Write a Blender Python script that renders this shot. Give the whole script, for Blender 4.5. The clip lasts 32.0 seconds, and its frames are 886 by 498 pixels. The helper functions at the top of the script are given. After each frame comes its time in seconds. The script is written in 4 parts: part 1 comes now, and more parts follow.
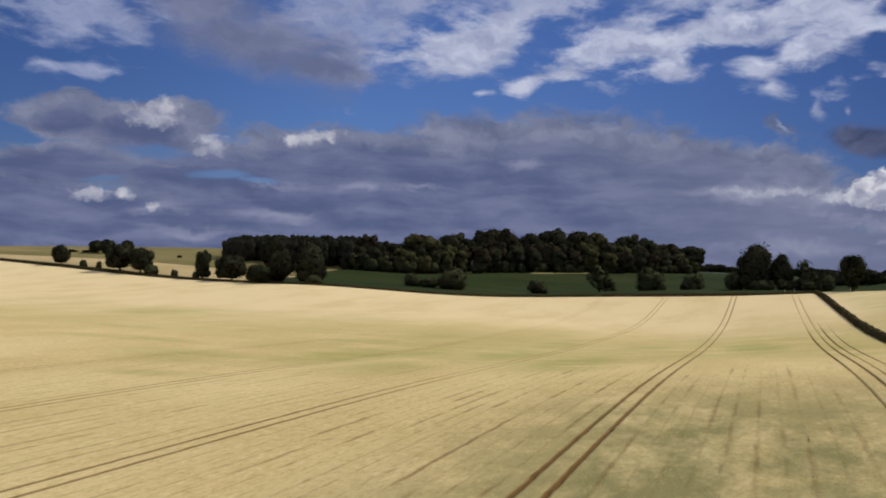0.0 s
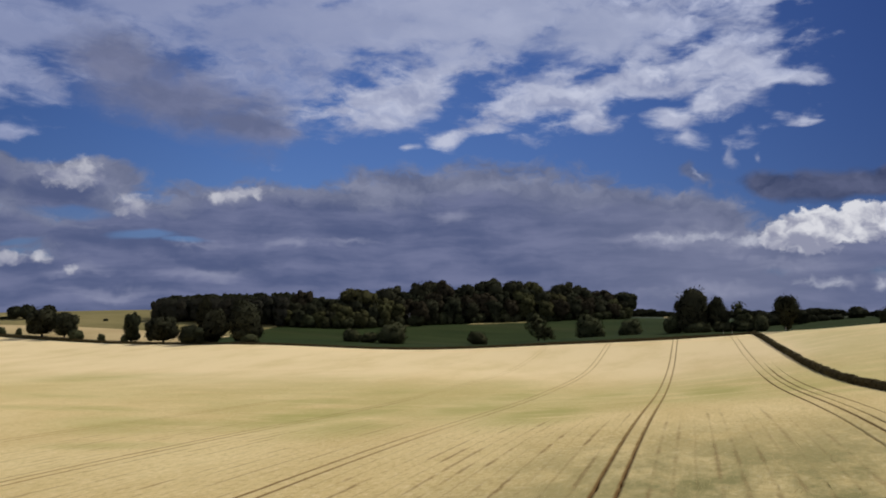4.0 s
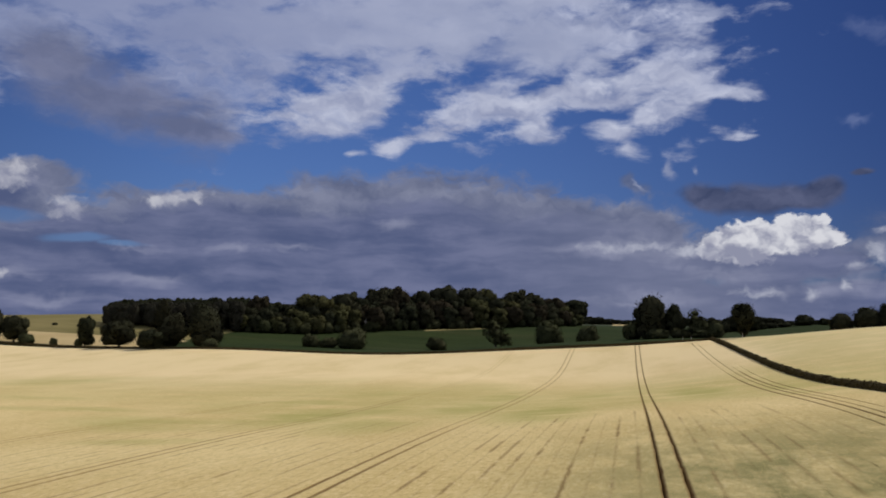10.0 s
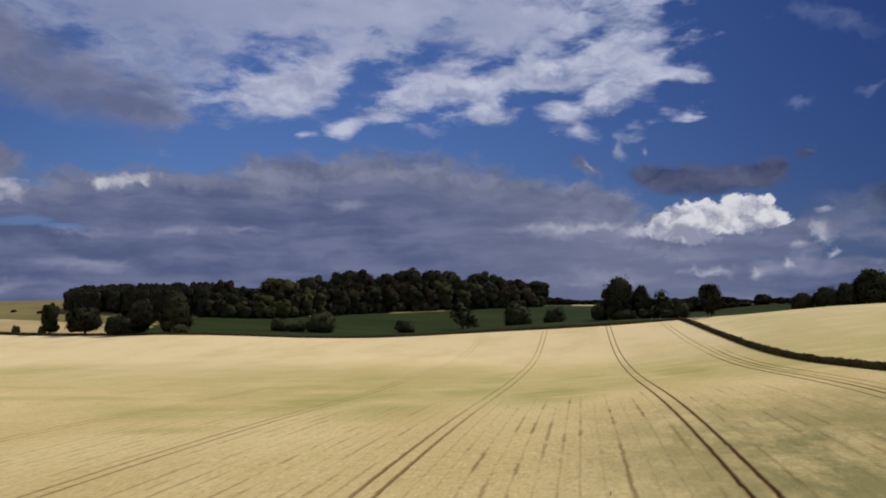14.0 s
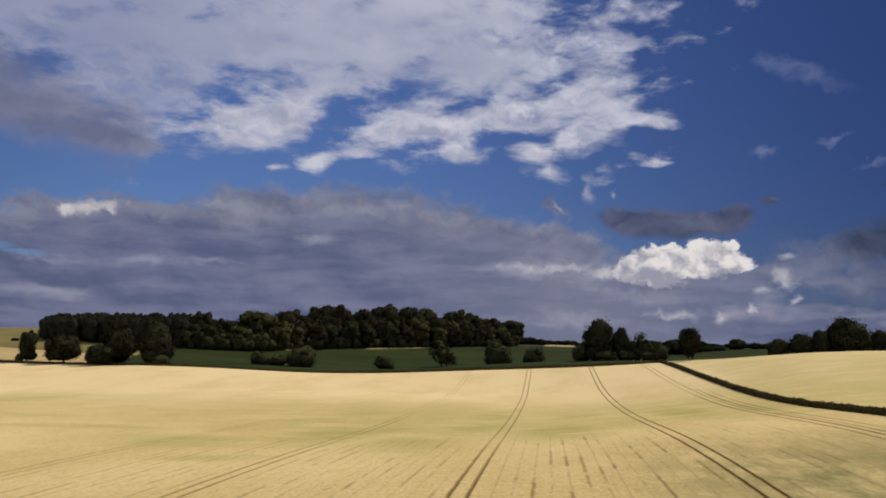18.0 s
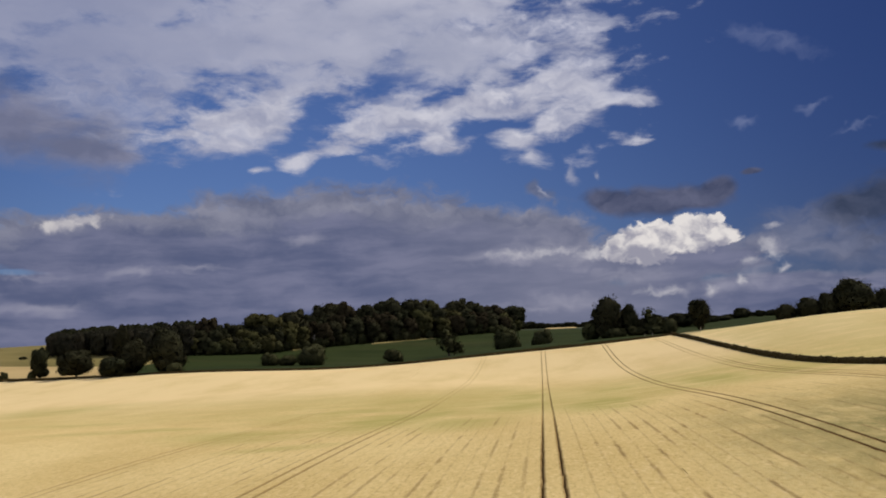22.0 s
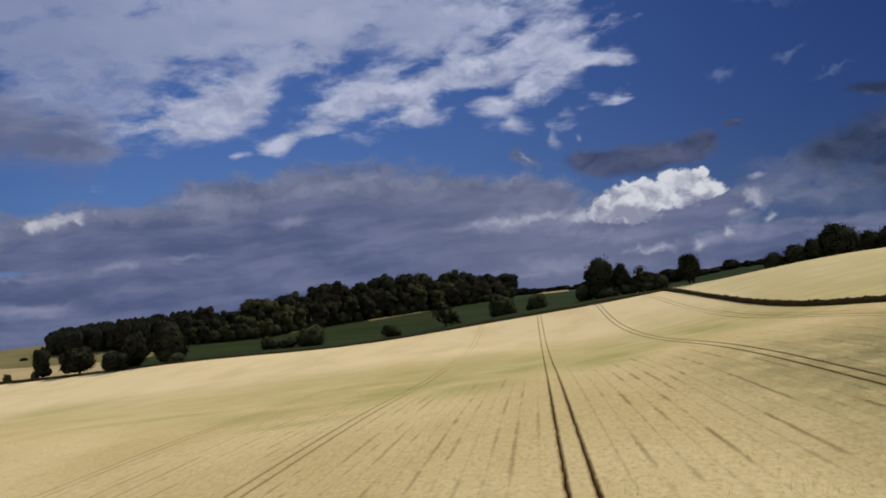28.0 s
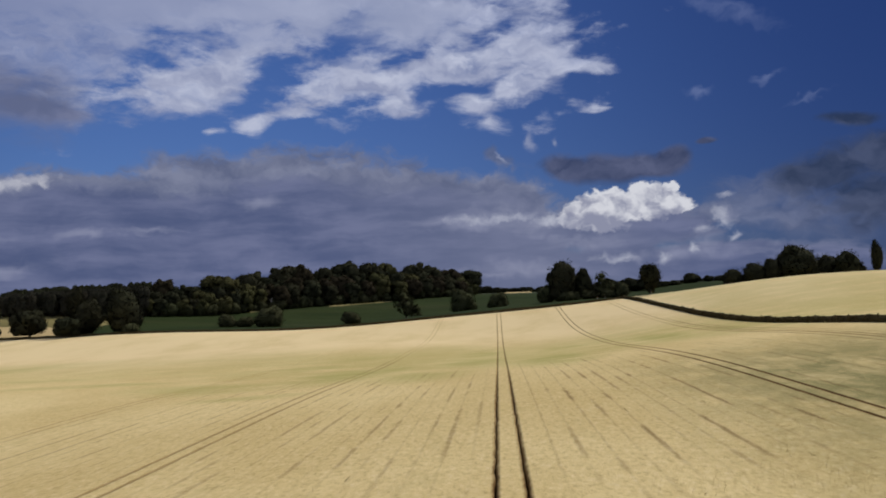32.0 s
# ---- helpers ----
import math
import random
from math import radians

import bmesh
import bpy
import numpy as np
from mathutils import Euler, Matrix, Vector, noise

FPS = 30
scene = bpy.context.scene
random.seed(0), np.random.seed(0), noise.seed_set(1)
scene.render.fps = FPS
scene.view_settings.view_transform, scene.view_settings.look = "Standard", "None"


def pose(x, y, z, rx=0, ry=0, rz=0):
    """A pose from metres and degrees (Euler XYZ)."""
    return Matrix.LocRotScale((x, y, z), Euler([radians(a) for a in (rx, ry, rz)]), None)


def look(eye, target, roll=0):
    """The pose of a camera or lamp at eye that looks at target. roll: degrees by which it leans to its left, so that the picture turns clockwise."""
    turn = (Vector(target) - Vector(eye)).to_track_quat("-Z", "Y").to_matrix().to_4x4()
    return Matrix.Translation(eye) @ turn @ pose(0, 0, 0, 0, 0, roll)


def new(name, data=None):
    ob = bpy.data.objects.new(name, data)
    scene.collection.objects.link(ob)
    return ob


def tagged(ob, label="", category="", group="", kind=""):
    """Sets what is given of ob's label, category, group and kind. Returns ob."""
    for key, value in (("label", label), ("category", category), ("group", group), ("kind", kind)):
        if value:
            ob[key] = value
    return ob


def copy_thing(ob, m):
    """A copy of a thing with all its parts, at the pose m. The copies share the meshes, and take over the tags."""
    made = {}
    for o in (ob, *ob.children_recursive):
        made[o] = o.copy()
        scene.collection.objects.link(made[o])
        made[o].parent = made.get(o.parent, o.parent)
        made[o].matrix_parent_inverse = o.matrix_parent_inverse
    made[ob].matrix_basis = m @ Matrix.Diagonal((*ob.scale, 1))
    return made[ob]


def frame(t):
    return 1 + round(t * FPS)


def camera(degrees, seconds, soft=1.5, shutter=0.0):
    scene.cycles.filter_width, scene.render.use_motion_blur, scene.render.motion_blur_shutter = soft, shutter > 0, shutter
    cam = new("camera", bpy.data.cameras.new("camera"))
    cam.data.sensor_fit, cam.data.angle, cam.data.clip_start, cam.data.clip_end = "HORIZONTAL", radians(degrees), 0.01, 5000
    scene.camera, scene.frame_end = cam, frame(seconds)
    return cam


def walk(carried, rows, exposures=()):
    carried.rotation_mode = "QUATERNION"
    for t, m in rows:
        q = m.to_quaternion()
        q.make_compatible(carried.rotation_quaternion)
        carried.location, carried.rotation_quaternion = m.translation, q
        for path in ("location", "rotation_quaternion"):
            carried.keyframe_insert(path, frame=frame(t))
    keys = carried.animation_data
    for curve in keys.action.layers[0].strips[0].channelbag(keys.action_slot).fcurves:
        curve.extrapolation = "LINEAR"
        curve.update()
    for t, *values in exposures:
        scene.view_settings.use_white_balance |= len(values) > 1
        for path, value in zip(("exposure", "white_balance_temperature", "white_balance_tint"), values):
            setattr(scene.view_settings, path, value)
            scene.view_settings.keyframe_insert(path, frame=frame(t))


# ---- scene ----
cam = camera(57.0, 32.0, soft=1.85)
PATH = [
    (0, 11.13, 17.86, 11.93, 21.64, 0.78, 1.94),
    (0.5, 10.31, 18.51, 11.83, 19.15, 2.42, 1.95),
    (1, 9.58, 18.43, 11.50, 18.70, 4.34, 2.93),
    (1.5, 8.82, 17.62, 11.25, 18.92, 5.59, 0.67),
    (2, 7.84, 17.22, 11.11, 18.84, 5.71, -0.09),
    (2.5, 7.40, 17.48, 11.23, 18.46, 6.10, -0.52),
    (3, 7.10, 17.80, 11.49, 17.93, 6.11, -0.37),
    (3.5, 6.53, 18.43, 11.75, 17.24, 4.90, -0.87),
    (4, 6.14, 18.94, 11.84, 16.79, 4.57, -0.04),
    (4.5, 5.62, 18.50, 12.05, 16.30, 4.70, 1.04),
    (6.5, 3.62, 15.88, 11.72, 15.64, 5.46, 3.60),
    (7, 2.93, 15.09, 11.47, 15.20, 5.85, 4.81),
    (7.5, 2.16, 14.90, 11.64, 14.88, 4.85, 4.57),
    (8, 1.29, 14.70, 11.58, 14.41, 3.63, 3.16),
    (8.5, 0.25, 14.40, 11.62, 13.86, 2.56, 3.01),
    (9, -0.58, 14.09, 11.42, 13.52, 1.63, 1.03),
    (9.5, -1.41, 13.73, 11.39, 12.70, 2.32, 0.42),
    (10, -1.94, 12.95, 10.95, 12.83, 5.10, 0.30),
    (10.5, -2.72, 12.07, 10.89, 12.53, 5.90, 0.80),
    (11, -3.68, 11.60, 10.66, 12.42, 5.86, 1.54),
    (11.5, -4.50, 10.80, 10.77, 12.12, 5.74, 1.28),
    (12, -5.58, 10.27, 10.87, 11.58, 5.19, 1.07),
    (12.5, -6.43, 9.53, 11.22, 11.42, 4.77, 0.41),
    (13, -7.48, 8.94, 11.01, 11.11, 4.56, 0.20),
    (13.5, -8.30, 8.61, 11.25, 10.42, 4.63, -0.36),
    (14, -9.36, 8.02, 11.71, 9.54, 3.79, -0.34),
    (14.5, -10.02, 6.99, 11.30, 9.35, 6.40, 1.38),
    (16.5, -13.38, 2.60, 11.38, 8.30, 6.98, 2.75),
    (17, -14.18, 2.28, 11.43, 7.82, 6.54, 1.29),
    (17.5, -15.18, 1.77, 11.84, 7.57, 5.60, 1.06),
    (18, -16.15, 1.14, 11.73, 7.35, 6.40, 1.08),
    (18.5, -17.11, 0.86, 11.70, 7.36, 6.48, 0.71),
    (19, -18.13, 0.46, 11.62, 6.92, 5.30, -0.30),
    (19.5, -19.02, -0.12, 11.52, 6.80, 6.33, 0.09),
    (20, -20.04, -0.80, 11.48, 6.88, 5.68, 0.03),
    (20.5, -21.06, -1.42, 11.52, 6.59, 5.17, -0.36),
    (21, -22.00, -2.06, 11.33, 6.64, 4.98, -1.83),
    (21.5, -22.74, -2.41, 10.92, 6.57, 5.36, -2.24),
    (22, -23.45, -2.76, 10.61, 6.52, 5.79, -2.90),
    (22.5, -24.09, -3.06, 10.38, 6.29, 5.32, -3.54),
    (23, -24.60, -3.26, 10.03, 6.72, 4.43, -4.07),
    (23.2, -24.67, -3.29, 9.96, 6.63, 6.16, -6.93),
    (23.4, -24.75, -3.31, 9.89, 6.26, 9.40, -10.76),
    (23.5, -24.78, -3.32, 9.85, 6.36, 9.23, -11.67),
    (23.6, -24.82, -3.34, 9.82, 6.38, 8.63, -12.62),
    (23.8, -24.89, -3.37, 9.75, 6.79, 6.82, -13.80),
    (24, -24.97, -3.40, 9.68, 7.29, 4.55, -13.85),
    (24.2, -25.04, -3.42, 9.61, 7.18, 4.42, -16.15),
    (24.5, -25.15, -3.46, 9.50, 6.87, 3.68, -8.02),
    (25, -25.07, -3.21, 9.63, 6.57, 1.35, -6.73),
    (25.5, -24.88, -3.16, 9.79, 6.29, 2.00, -4.46),
    (26, -25.01, -3.27, 10.20, 5.99, 0.81, -3.39),
    (26.5, -24.88, -3.79, 10.17, 6.03, 3.49, -7.57),
    (28.5, -24.26, -7.35, 10.46, 5.46, 3.92, -6.31),
    (29, -24.05, -7.34, 10.38, 4.57, 4.06, -4.78),
    (29.5, -23.88, -7.31, 10.24, 4.46, 3.81, -3.26),
    (30, -23.67, -7.09, 10.10, 4.21, 4.10, -3.48),
    (30.5, -23.49, -6.88, 10.08, 4.21, 3.33, -3.76),
    (31, -23.47, -6.74, 9.71, 3.67, 4.23, -2.06),
    (31.5, -23.47, -6.54, 9.62, 3.53, 3.80, -1.79),
    (32, -23.48, -6.63, 9.44, 3.64, 3.21, -2.51),
]
# the clip's camera shifts its brightness and white balance on the way
TONE = [(0, -0.02, 5980, 11), (3, -0.05, 5980, 11), (8, -0.11, 5980, 11), (14.2, -0.11, 6000, 11), (16.8, 0.00, 6380, 11), (19, 0.00, 6580, 11),
        (24.2, -0.02, 6560, 11), (24.9, -0.13, 5960, 11), (26.4, -0.18, 5920, 11), (29, -0.16, 5900, 11), (32, -0.16, 5900, 11)]
walk(cam, [(t, pose(x, y, z, 90 + p, 0, w) @ Matrix.Rotation(radians(r), 4, 'Z')) for t, x, y, z, w, p, r in PATH], TONE)

# ---- light ----
SUN_AZ, SUN_EL = 40.0, 46.0          # degrees to the right of +y, and above the horizon
world = bpy.data.worlds.new("sky")
scene.world = world
world.use_nodes = True
WT = world.node_tree
WT.nodes.clear()


def wnode(kind, **sets):
    n = WT.nodes.new(kind)
    for key, value in sets.items():
        if key == "op":
            n.operation = value
        else:
            n.inputs[key].default_value = value
    return n


def wlink(a, b):
    WT.links.new(a, b)


def wmath(op, a, b=0.0, c=0.0, clamp=False):
    n = WT.nodes.new("ShaderNodeMath")
    n.operation, n.use_clamp = op, clamp
    for i, v in enumerate((a, b, c)):
        if isinstance(v, (int, float)):
            n.inputs[i].default_value = v
        else:
            wlink(v, n.inputs[i])
    return n.outputs[0]


def wmix(fac, a, b):
    n = WT.nodes.new("ShaderNodeMix")
    n.data_type = "RGBA"
    for i, v in ((0, fac), (6, a), (7, b)):
        if isinstance(v, (int, float)):
            n.inputs[i].default_value = v
        elif isinstance(v, tuple):
            n.inputs[i].default_value = (*v, 1)
        else:
            wlink(v, n.inputs[i])
    return n.outputs[2]


def wstep(v, lo, hi):
    n = WT.nodes.new("ShaderNodeMapRange")
    n.interpolation_type = "SMOOTHSTEP"
    n.inputs[1].default_value, n.inputs[2].default_value = lo, hi
    wlink(v, n.inputs[0])
    return n.outputs[0]


def wnoise(vec, scale, detail, rough, stretch, turn=0.0, lacunarity=2.0):
    m = WT.nodes.new("ShaderNodeMapping")
    m.inputs["Scale"].default_value = (*stretch, 1)
    m.inputs["Rotation"].default_value = (0, 0, radians(turn))
    wlink(vec, m.inputs[0])
    n = WT.nodes.new("ShaderNodeTexNoise")
    n.inputs["Scale"].default_value, n.inputs["Detail"].default_value = scale, detail
    n.inputs["Roughness"].default_value, n.inputs["Lacunarity"].default_value = rough, lacunarity
    wlink(m.outputs[0], n.inputs["Vector"])
    return n.outputs


tc = WT.nodes.new("ShaderNodeTexCoord")
split = WT.nodes.new("ShaderNodeSeparateXYZ")
wlink(tc.outputs["Generated"], split.inputs[0])
AZ = wmath("MULTIPLY", wmath("ARCTAN2", split.outputs[0], split.outputs[1]), 57.29578)
EL = wmath("MULTIPLY", wmath("ARCSINE", split.outputs[2]), 57.29578)
join = WT.nodes.new("ShaderNodeCombineXYZ")
wlink(AZ, join.inputs[0]), wlink(EL, join.inputs[1])
FLAT = join.outputs[0]               # degrees round and up

# the clear sky
nishita = WT.nodes.new("ShaderNodeTexSky")
nishita.sky_type, nishita.sun_disc = "NISHITA", False
nishita.sun_elevation, nishita.sun_rotation = radians(SUN_EL), radians(SUN_AZ)
nishita.air_density, nishita.dust_density, nishita.ozone_density = 1.0, 0.3, 4.0
tint = WT.nodes.new("ShaderNodeMix")
tint.data_type, tint.blend_type = "RGBA", "MULTIPLY"
tint.inputs[0].default_value = 1.0
tint.inputs[7].default_value = (0.039, 0.0455, 0.067, 1)
wlink(nishita.outputs[0], tint.inputs[6])
# the blue darkened towards both sides, lens falloff put into the sky's colour
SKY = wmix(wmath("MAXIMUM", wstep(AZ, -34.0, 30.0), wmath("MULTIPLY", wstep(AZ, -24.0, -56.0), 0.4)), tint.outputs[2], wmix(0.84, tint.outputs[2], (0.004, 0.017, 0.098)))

# the direction, pushed about by eddies so that cloud edges curl
eddy = wnoise(FLAT, 0.25, 2, 0.5, (1.0, 1.6))
big = WT.nodes.new("ShaderNodeVectorMath")
big.operation = "SUBTRACT"
big.inputs[1].default_value = (0.5, 0.5, 0.5)
wlink(eddy[1], big.inputs[0])


def curled(amount):
    n = WT.nodes.new("ShaderNodeVectorMath")
    n.operation = "MULTIPLY_ADD"
    n.inputs[1].default_value = (amount * 1.6, amount, 0)
    wlink(big.outputs[0], n.inputs[0]), wlink(FLAT, n.inputs[2])
    return n.outputs[0]


def puff(vec, az, el, w, h, lean=0.0):
    """How deep a direction lies in an oval of cloud: 1 in its middle, 0 on its rim."""
    m = WT.nodes.new("ShaderNodeMapping")
    m.vector_type = "TEXTURE"
    m.inputs["Location"].default_value = (az, el, 0)
    m.inputs["Rotation"].default_value = (0, 0, radians(lean))
    m.inputs["Scale"].default_value = (w, h, 1)
    wlink(vec, m.inputs[0])
    n = WT.nodes.new("ShaderNodeVectorMath")
    n.operation = "LENGTH"
    wlink(m.outputs[0], n.inputs[0])
    return wmath("SUBTRACT", 1.0, n.outputs["Value"])


def after(vec, earlier):
    """The same direction, worked out only once an earlier value stands, which keeps the shader's memory small."""
    n = WT.nodes.new("ShaderNodeVectorMath")
    n.operation = "MULTIPLY_ADD"
    n.inputs[1].default_value = (1e-9, 1e-9, 1e-9)
    wlink(earlier, n.inputs[0]), wlink(vec, n.inputs[2])
    return n.outputs[0]


def heap(vec, ovals, earlier):
    out = earlier
    for k, o in enumerate(ovals):
        p = puff(after(vec, out), *o)
        out = wmath("MAXIMUM", out, p) if k else p
    return out


SHEET = [
    (-46.0, 14.5, 6.0, 1.5, 5), (-28.5, 16.0, 6.0, 2.0, 6), (-50.0, 17.0, 7.0, 2.5, 5),
    (-21.1, 20.3, 20.1, 4.3, 5), (-27.9, 23.1, 25.4, 4.0, 8), (-3.0, 20.1, 8.5, 3.3, -1),
    (-21.0, 14.3, 5.0, 1.7, 13), (-8.3, 15.1, 6.9, 1.9, 8), 
     (3.3, 16.5, 3.5, 3.0, -3), (-27.7, 16.9, 7.9, 2.1, 6),
    (-44.4, 18.0, 8.8, 2.1, 8), (-46.7, 11.3, 1.9, 0.5, 6), (-30.6, 24.4, 27.8, 3.5, 4),
]
GREY = [
    (-35.5, 14.5, 8.6, 2.7, -12), (-38.5, 16.0, 5.5, 2.4, -6), (-31.0, 12.9, 5.0, 1.3, -10), (-28.6, 12.5, 2.8, 0.7, -10),
]
BANK = [
    (-15.0, 6.2, 15.0, 4.5, 1), (-5.0, 5.8, 11.0, 3.2, -0), (-23.7, 5.2, 15.3, 3.6, 1),
    (-33.7, 5.3, 8.3, 2.5, 3), (7.3, 4.1, 9.0, 1.9, -1), (-14.2, 1.5, 35.0, 2.3, 0),
    (14.4, 1.3, 12.0, 1.5, -1), (-36.0, 5.0, 8.5, 3.2, 2), (-41.9, 7.9, 5.1, 2.3, 3),
    (-46.5, 8.3, 3.5, 1.6, 4), (-28.3, 6.5, 11.7, 2.7, 1), (-50.0, 3.0, 9.0, 1.6, 3),
    (-44.3, 0.9, 16.2, 2.1, 0), (-41.0, 2.5, 8.0, 1.7, 2), (-47.0, 5.2, 6.5, 1.6, 2), (-40.5, 5.0, 4.0, 1.0, 0), (-12.0, 3.5, 28.0, 2.4, 0),
]
TOPS = [
    (-31.0, 8.1, 2.3, 0.6, 6), (-32.2, 7.9, 1.1, 0.5, 0), (-40.9, 9.4, 1.3, 0.75, 4), (-41.6, 8.8, 2.2, 0.8, 0),
    (-37.8, 7.2, 1.2, 0.85, 10), (-45.2, 3.5, 1.3, 0.5, 2), (-43.0, 3.6, 0.8, 0.4, 2), (-41.5, 2.9, 0.5, 0.25, 0),
]
GAPS = [
    (-41.8, 6.6, 2.6, 0.6, 2), (-36.9, 5.2, 2.8, 0.36, 2), (-34.4, 5.0, 2.0, 0.26, 0), (-44.5, 4.6, 1.8, 0.3, 4),
]
WHITE = [
    (7.6, 5.3, 2.5, 1.55, 2), (10.9, 5.8, 2.2, 1.35, -3), (9.4, 5.4, 2.2, 1.1, 0), (5.7, 5.0, 1.3, 0.8, 4),
    (12.6, 5.4, 1.0, 0.8, 0), (10.2, 6.6, 0.9, 0.7, 0), (8.3, 6.3, 0.9, 0.7, 0), (12.0, 6.5, 0.9, 0.6, 0),
]
PUFFS = [
    (3.9, 4.8, 1.6, 0.46, 0), (1.8, 5.2, 1.3, 0.30, 0), (-0.6, 5.1, 2.6, 0.40, -1), (15.6, 5.8, 0.5, 0.28, 0), (15.5, 4.4, 0.9, 0.8, -10),
    (14.1, 3.6, 0.65, 0.36, 8), (16.1, 3.1, 0.55, 0.36, 0), (13.5, 2.4, 0.3, 0.35, 0), (11.5, 1.9, 0.5, 0.38, 0), (8.4, 2.0, 1.4, 0.42, -3),
]
DARK = [
    (8.7, 8.2, 4.8, 1.15, 0), (12.3, 8.5, 1.6, 0.95, 4), (5.4, 8.5, 2.2, 1.0, -8), (10.5, 8.1, 3.2, 0.9, 0), (14.8, 9.4, 0.8, 0.3, 10),
]
VEIL = [
    (17.9, 6.0, 4.3, 1.3, 7), (16.9, 4.9, 3.0, 2.2, -2), (0.5, 9.1, 1.2, 0.5, -41),
    (20.9, 4.3, 6.5, 2.2, 2),
]
WISP = [
    (16.7, 17.5, 3.8, 0.8, -27), (20.8, 11.4, 2.2, 0.3, 12), (7.6, 15.1, 1.9, 0.3, -4),
    (14.5, 12.6, 1.4, 0.4, -5), (18.6, 13.0, 1.2, 0.3, 14),
]
LOW = [
    (1.8, 1.6, 3.6, 0.55, 1), (-1.5, 4.9, 4.0, 0.6, -3), (3.5, 4.7, 3.0, 0.6, 0), (6.0, 3.2, 3.0, 0.5, 0), (19.0, 2.0, 3.0, 0.5, 0), (12.2, 2.2, 1.4, 0.6, 0), (14.4, 2.6, 1.0, 0.7, 20),
    (-23.4, 5.0, 2.0, 0.3, 1), (-27.5, 4.9, 1.0, 0.3, 2), (-16.1, 6.8, 1.6, 0.5, 1),
    (9.5, 2.1, 1.5, 0.4, -1), (-0.4, 1.3, 2.7, 0.4, -0),
    (-32.6, 2.7, 2.6, 0.4, 1), (1.0, 5.4, 3.5, 0.5, -1),
    (-33.7, 4.6, 1.9, 0.3, 2), (-40.9, 2.9, 1.6, 0.4, 3), (-38.3, 1.4, 2.9, 0.5, 2),
]
TUFTS = [
    (2.8, 10.3, 0.5, 0.95, 8), (4.6, 10.2, 0.32, 0.42, 0), (0.8, 9.3, 0.9, 0.22, -45),
]

CALM = [
    (-16.0, 20.6, 13.0, 3.6, 2), (-27.0, 23.5, 18.0, 3.4, 6), (-6.5, 18.9, 6.0, 2.4, -3), (-45.5, 17.4, 5.5, 1.7, 4),
    (-22.0, 27.0, 26.0, 4.0, 2), (-9.0, 22.5, 9.0, 3.0, 0), (-37.0, 20.5, 10.0, 2.6, 5), (-28.0, 19.5, 12.0, 2.6, 3),
]
SCRAPS = [
    (-20.4, 14.8, 5.4, 1.2, 8), (-17.9, 16.1, 3.5, 1.0, 5), (-23.2, 13.9, 2.3, 0.7, -10), (-12.0, 14.0, 2.7, 1.1, 10),
    (-13.5, 12.9, 1.7, 0.5, 0), (-7.7, 14.8, 3.5, 1.5, 8), (-3.5, 15.8, 4.2, 1.5, 8), (1.1, 16.0, 4.2, 1.5, 6),
    (3.0, 14.3, 3.1, 1.3, 0), (-0.8, 12.9, 2.1, 1.0, -25), (0.2, 12.0, 1.3, 0.9, -40), (-6.7, 13.5, 1.9, 0.8, -15),
    (-19.2, 11.6, 0.8, 0.3, 5), (-16.3, 12.1, 1.2, 0.4, 8), (7.3, 12.3, 1.0, 0.22, 0), (7.1, 14.9, 1.7, 0.4, 0),
]
SLATE = [
    (21.8, 6.8, 3.6, 1.7, 8), (24.6, 4.9, 4.6, 2.0, -7), (27.0, 7.6, 5.0, 1.8, 4), (23.3, 9.9, 1.9, 0.5, -9),
]



def relief(vec, scale, detail, rough, stretch, dx, dy, gain):
    """Lit and shaded sides of cloud billows: how a noise falls off towards the sun."""
    moved = WT.nodes.new("ShaderNodeVectorMath")
    moved.operation = "ADD"
    moved.inputs[1].default_value = (dx, dy, 0)
    wlink(vec, moved.inputs[0])
    here = wnoise(vec, scale, detail, rough, stretch)[0]
    there = wnoise(moved.outputs[0], scale, detail, rough, stretch)[0]
    return wmath("MULTIPLY_ADD", wmath("SUBTRACT", here, there), gain, 0.5, clamp=True)


def ruffled(vec, scale, amount):
    """The direction pushed about by small eddies, for cauliflower edges."""
    e = wnoise(vec, scale, 2, 0.55, (1.0, 1.1))
    half = WT.nodes.new("ShaderNodeVectorMath")
    half.operation = "SUBTRACT"
    half.inputs[1].default_value = (0.5, 0.5, 0.5)
    wlink(e[1], half.inputs[0])
    n = WT.nodes.new("ShaderNodeVectorMath")
    n.operation = "MULTIPLY_ADD"
    n.inputs[1].default_value = (amount * 1.2, amount, 0)
    wlink(half.outputs[0], n.inputs[0]), wlink(vec, n.inputs[2])
    return n.outputs[0]


def cover(field, ragged, amount, lo, hi):
    """Density of a cloud from its depth field, frayed by a noise."""
    return wstep(wmath("MULTIPLY_ADD", wmath("SUBTRACT", ragged, 0.5), amount, field), lo, hi)


CURL_S, CURL_T = curled(2.6), curled(1.0)
RUFF = ruffled(CURL_T, 0.9, 1.5)
fray = wnoise(RUFF, 0.42, 6, 0.56, (0.62, 1.25), 8)[0]
tear = wnoise(CURL_T, 0.50, 7, 0.58, (0.50, 1.2), 12)[0]
streak = wnoise(RUFF, 0.85, 5, 0.6, (0.34, 1.2), 14)[0]
mottle = wnoise(RUFF, 0.30, 5, 0.5, (0.45, 1.35), -3)[0]
broad = wnoise(FLAT, 0.11, 3, 0.5, (0.7, 1.5))[0]
lit = relief(RUFF, 0.5, 4, 0.52, (0.6, 1.15), 0.55, 0.75, 2.4)

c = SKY
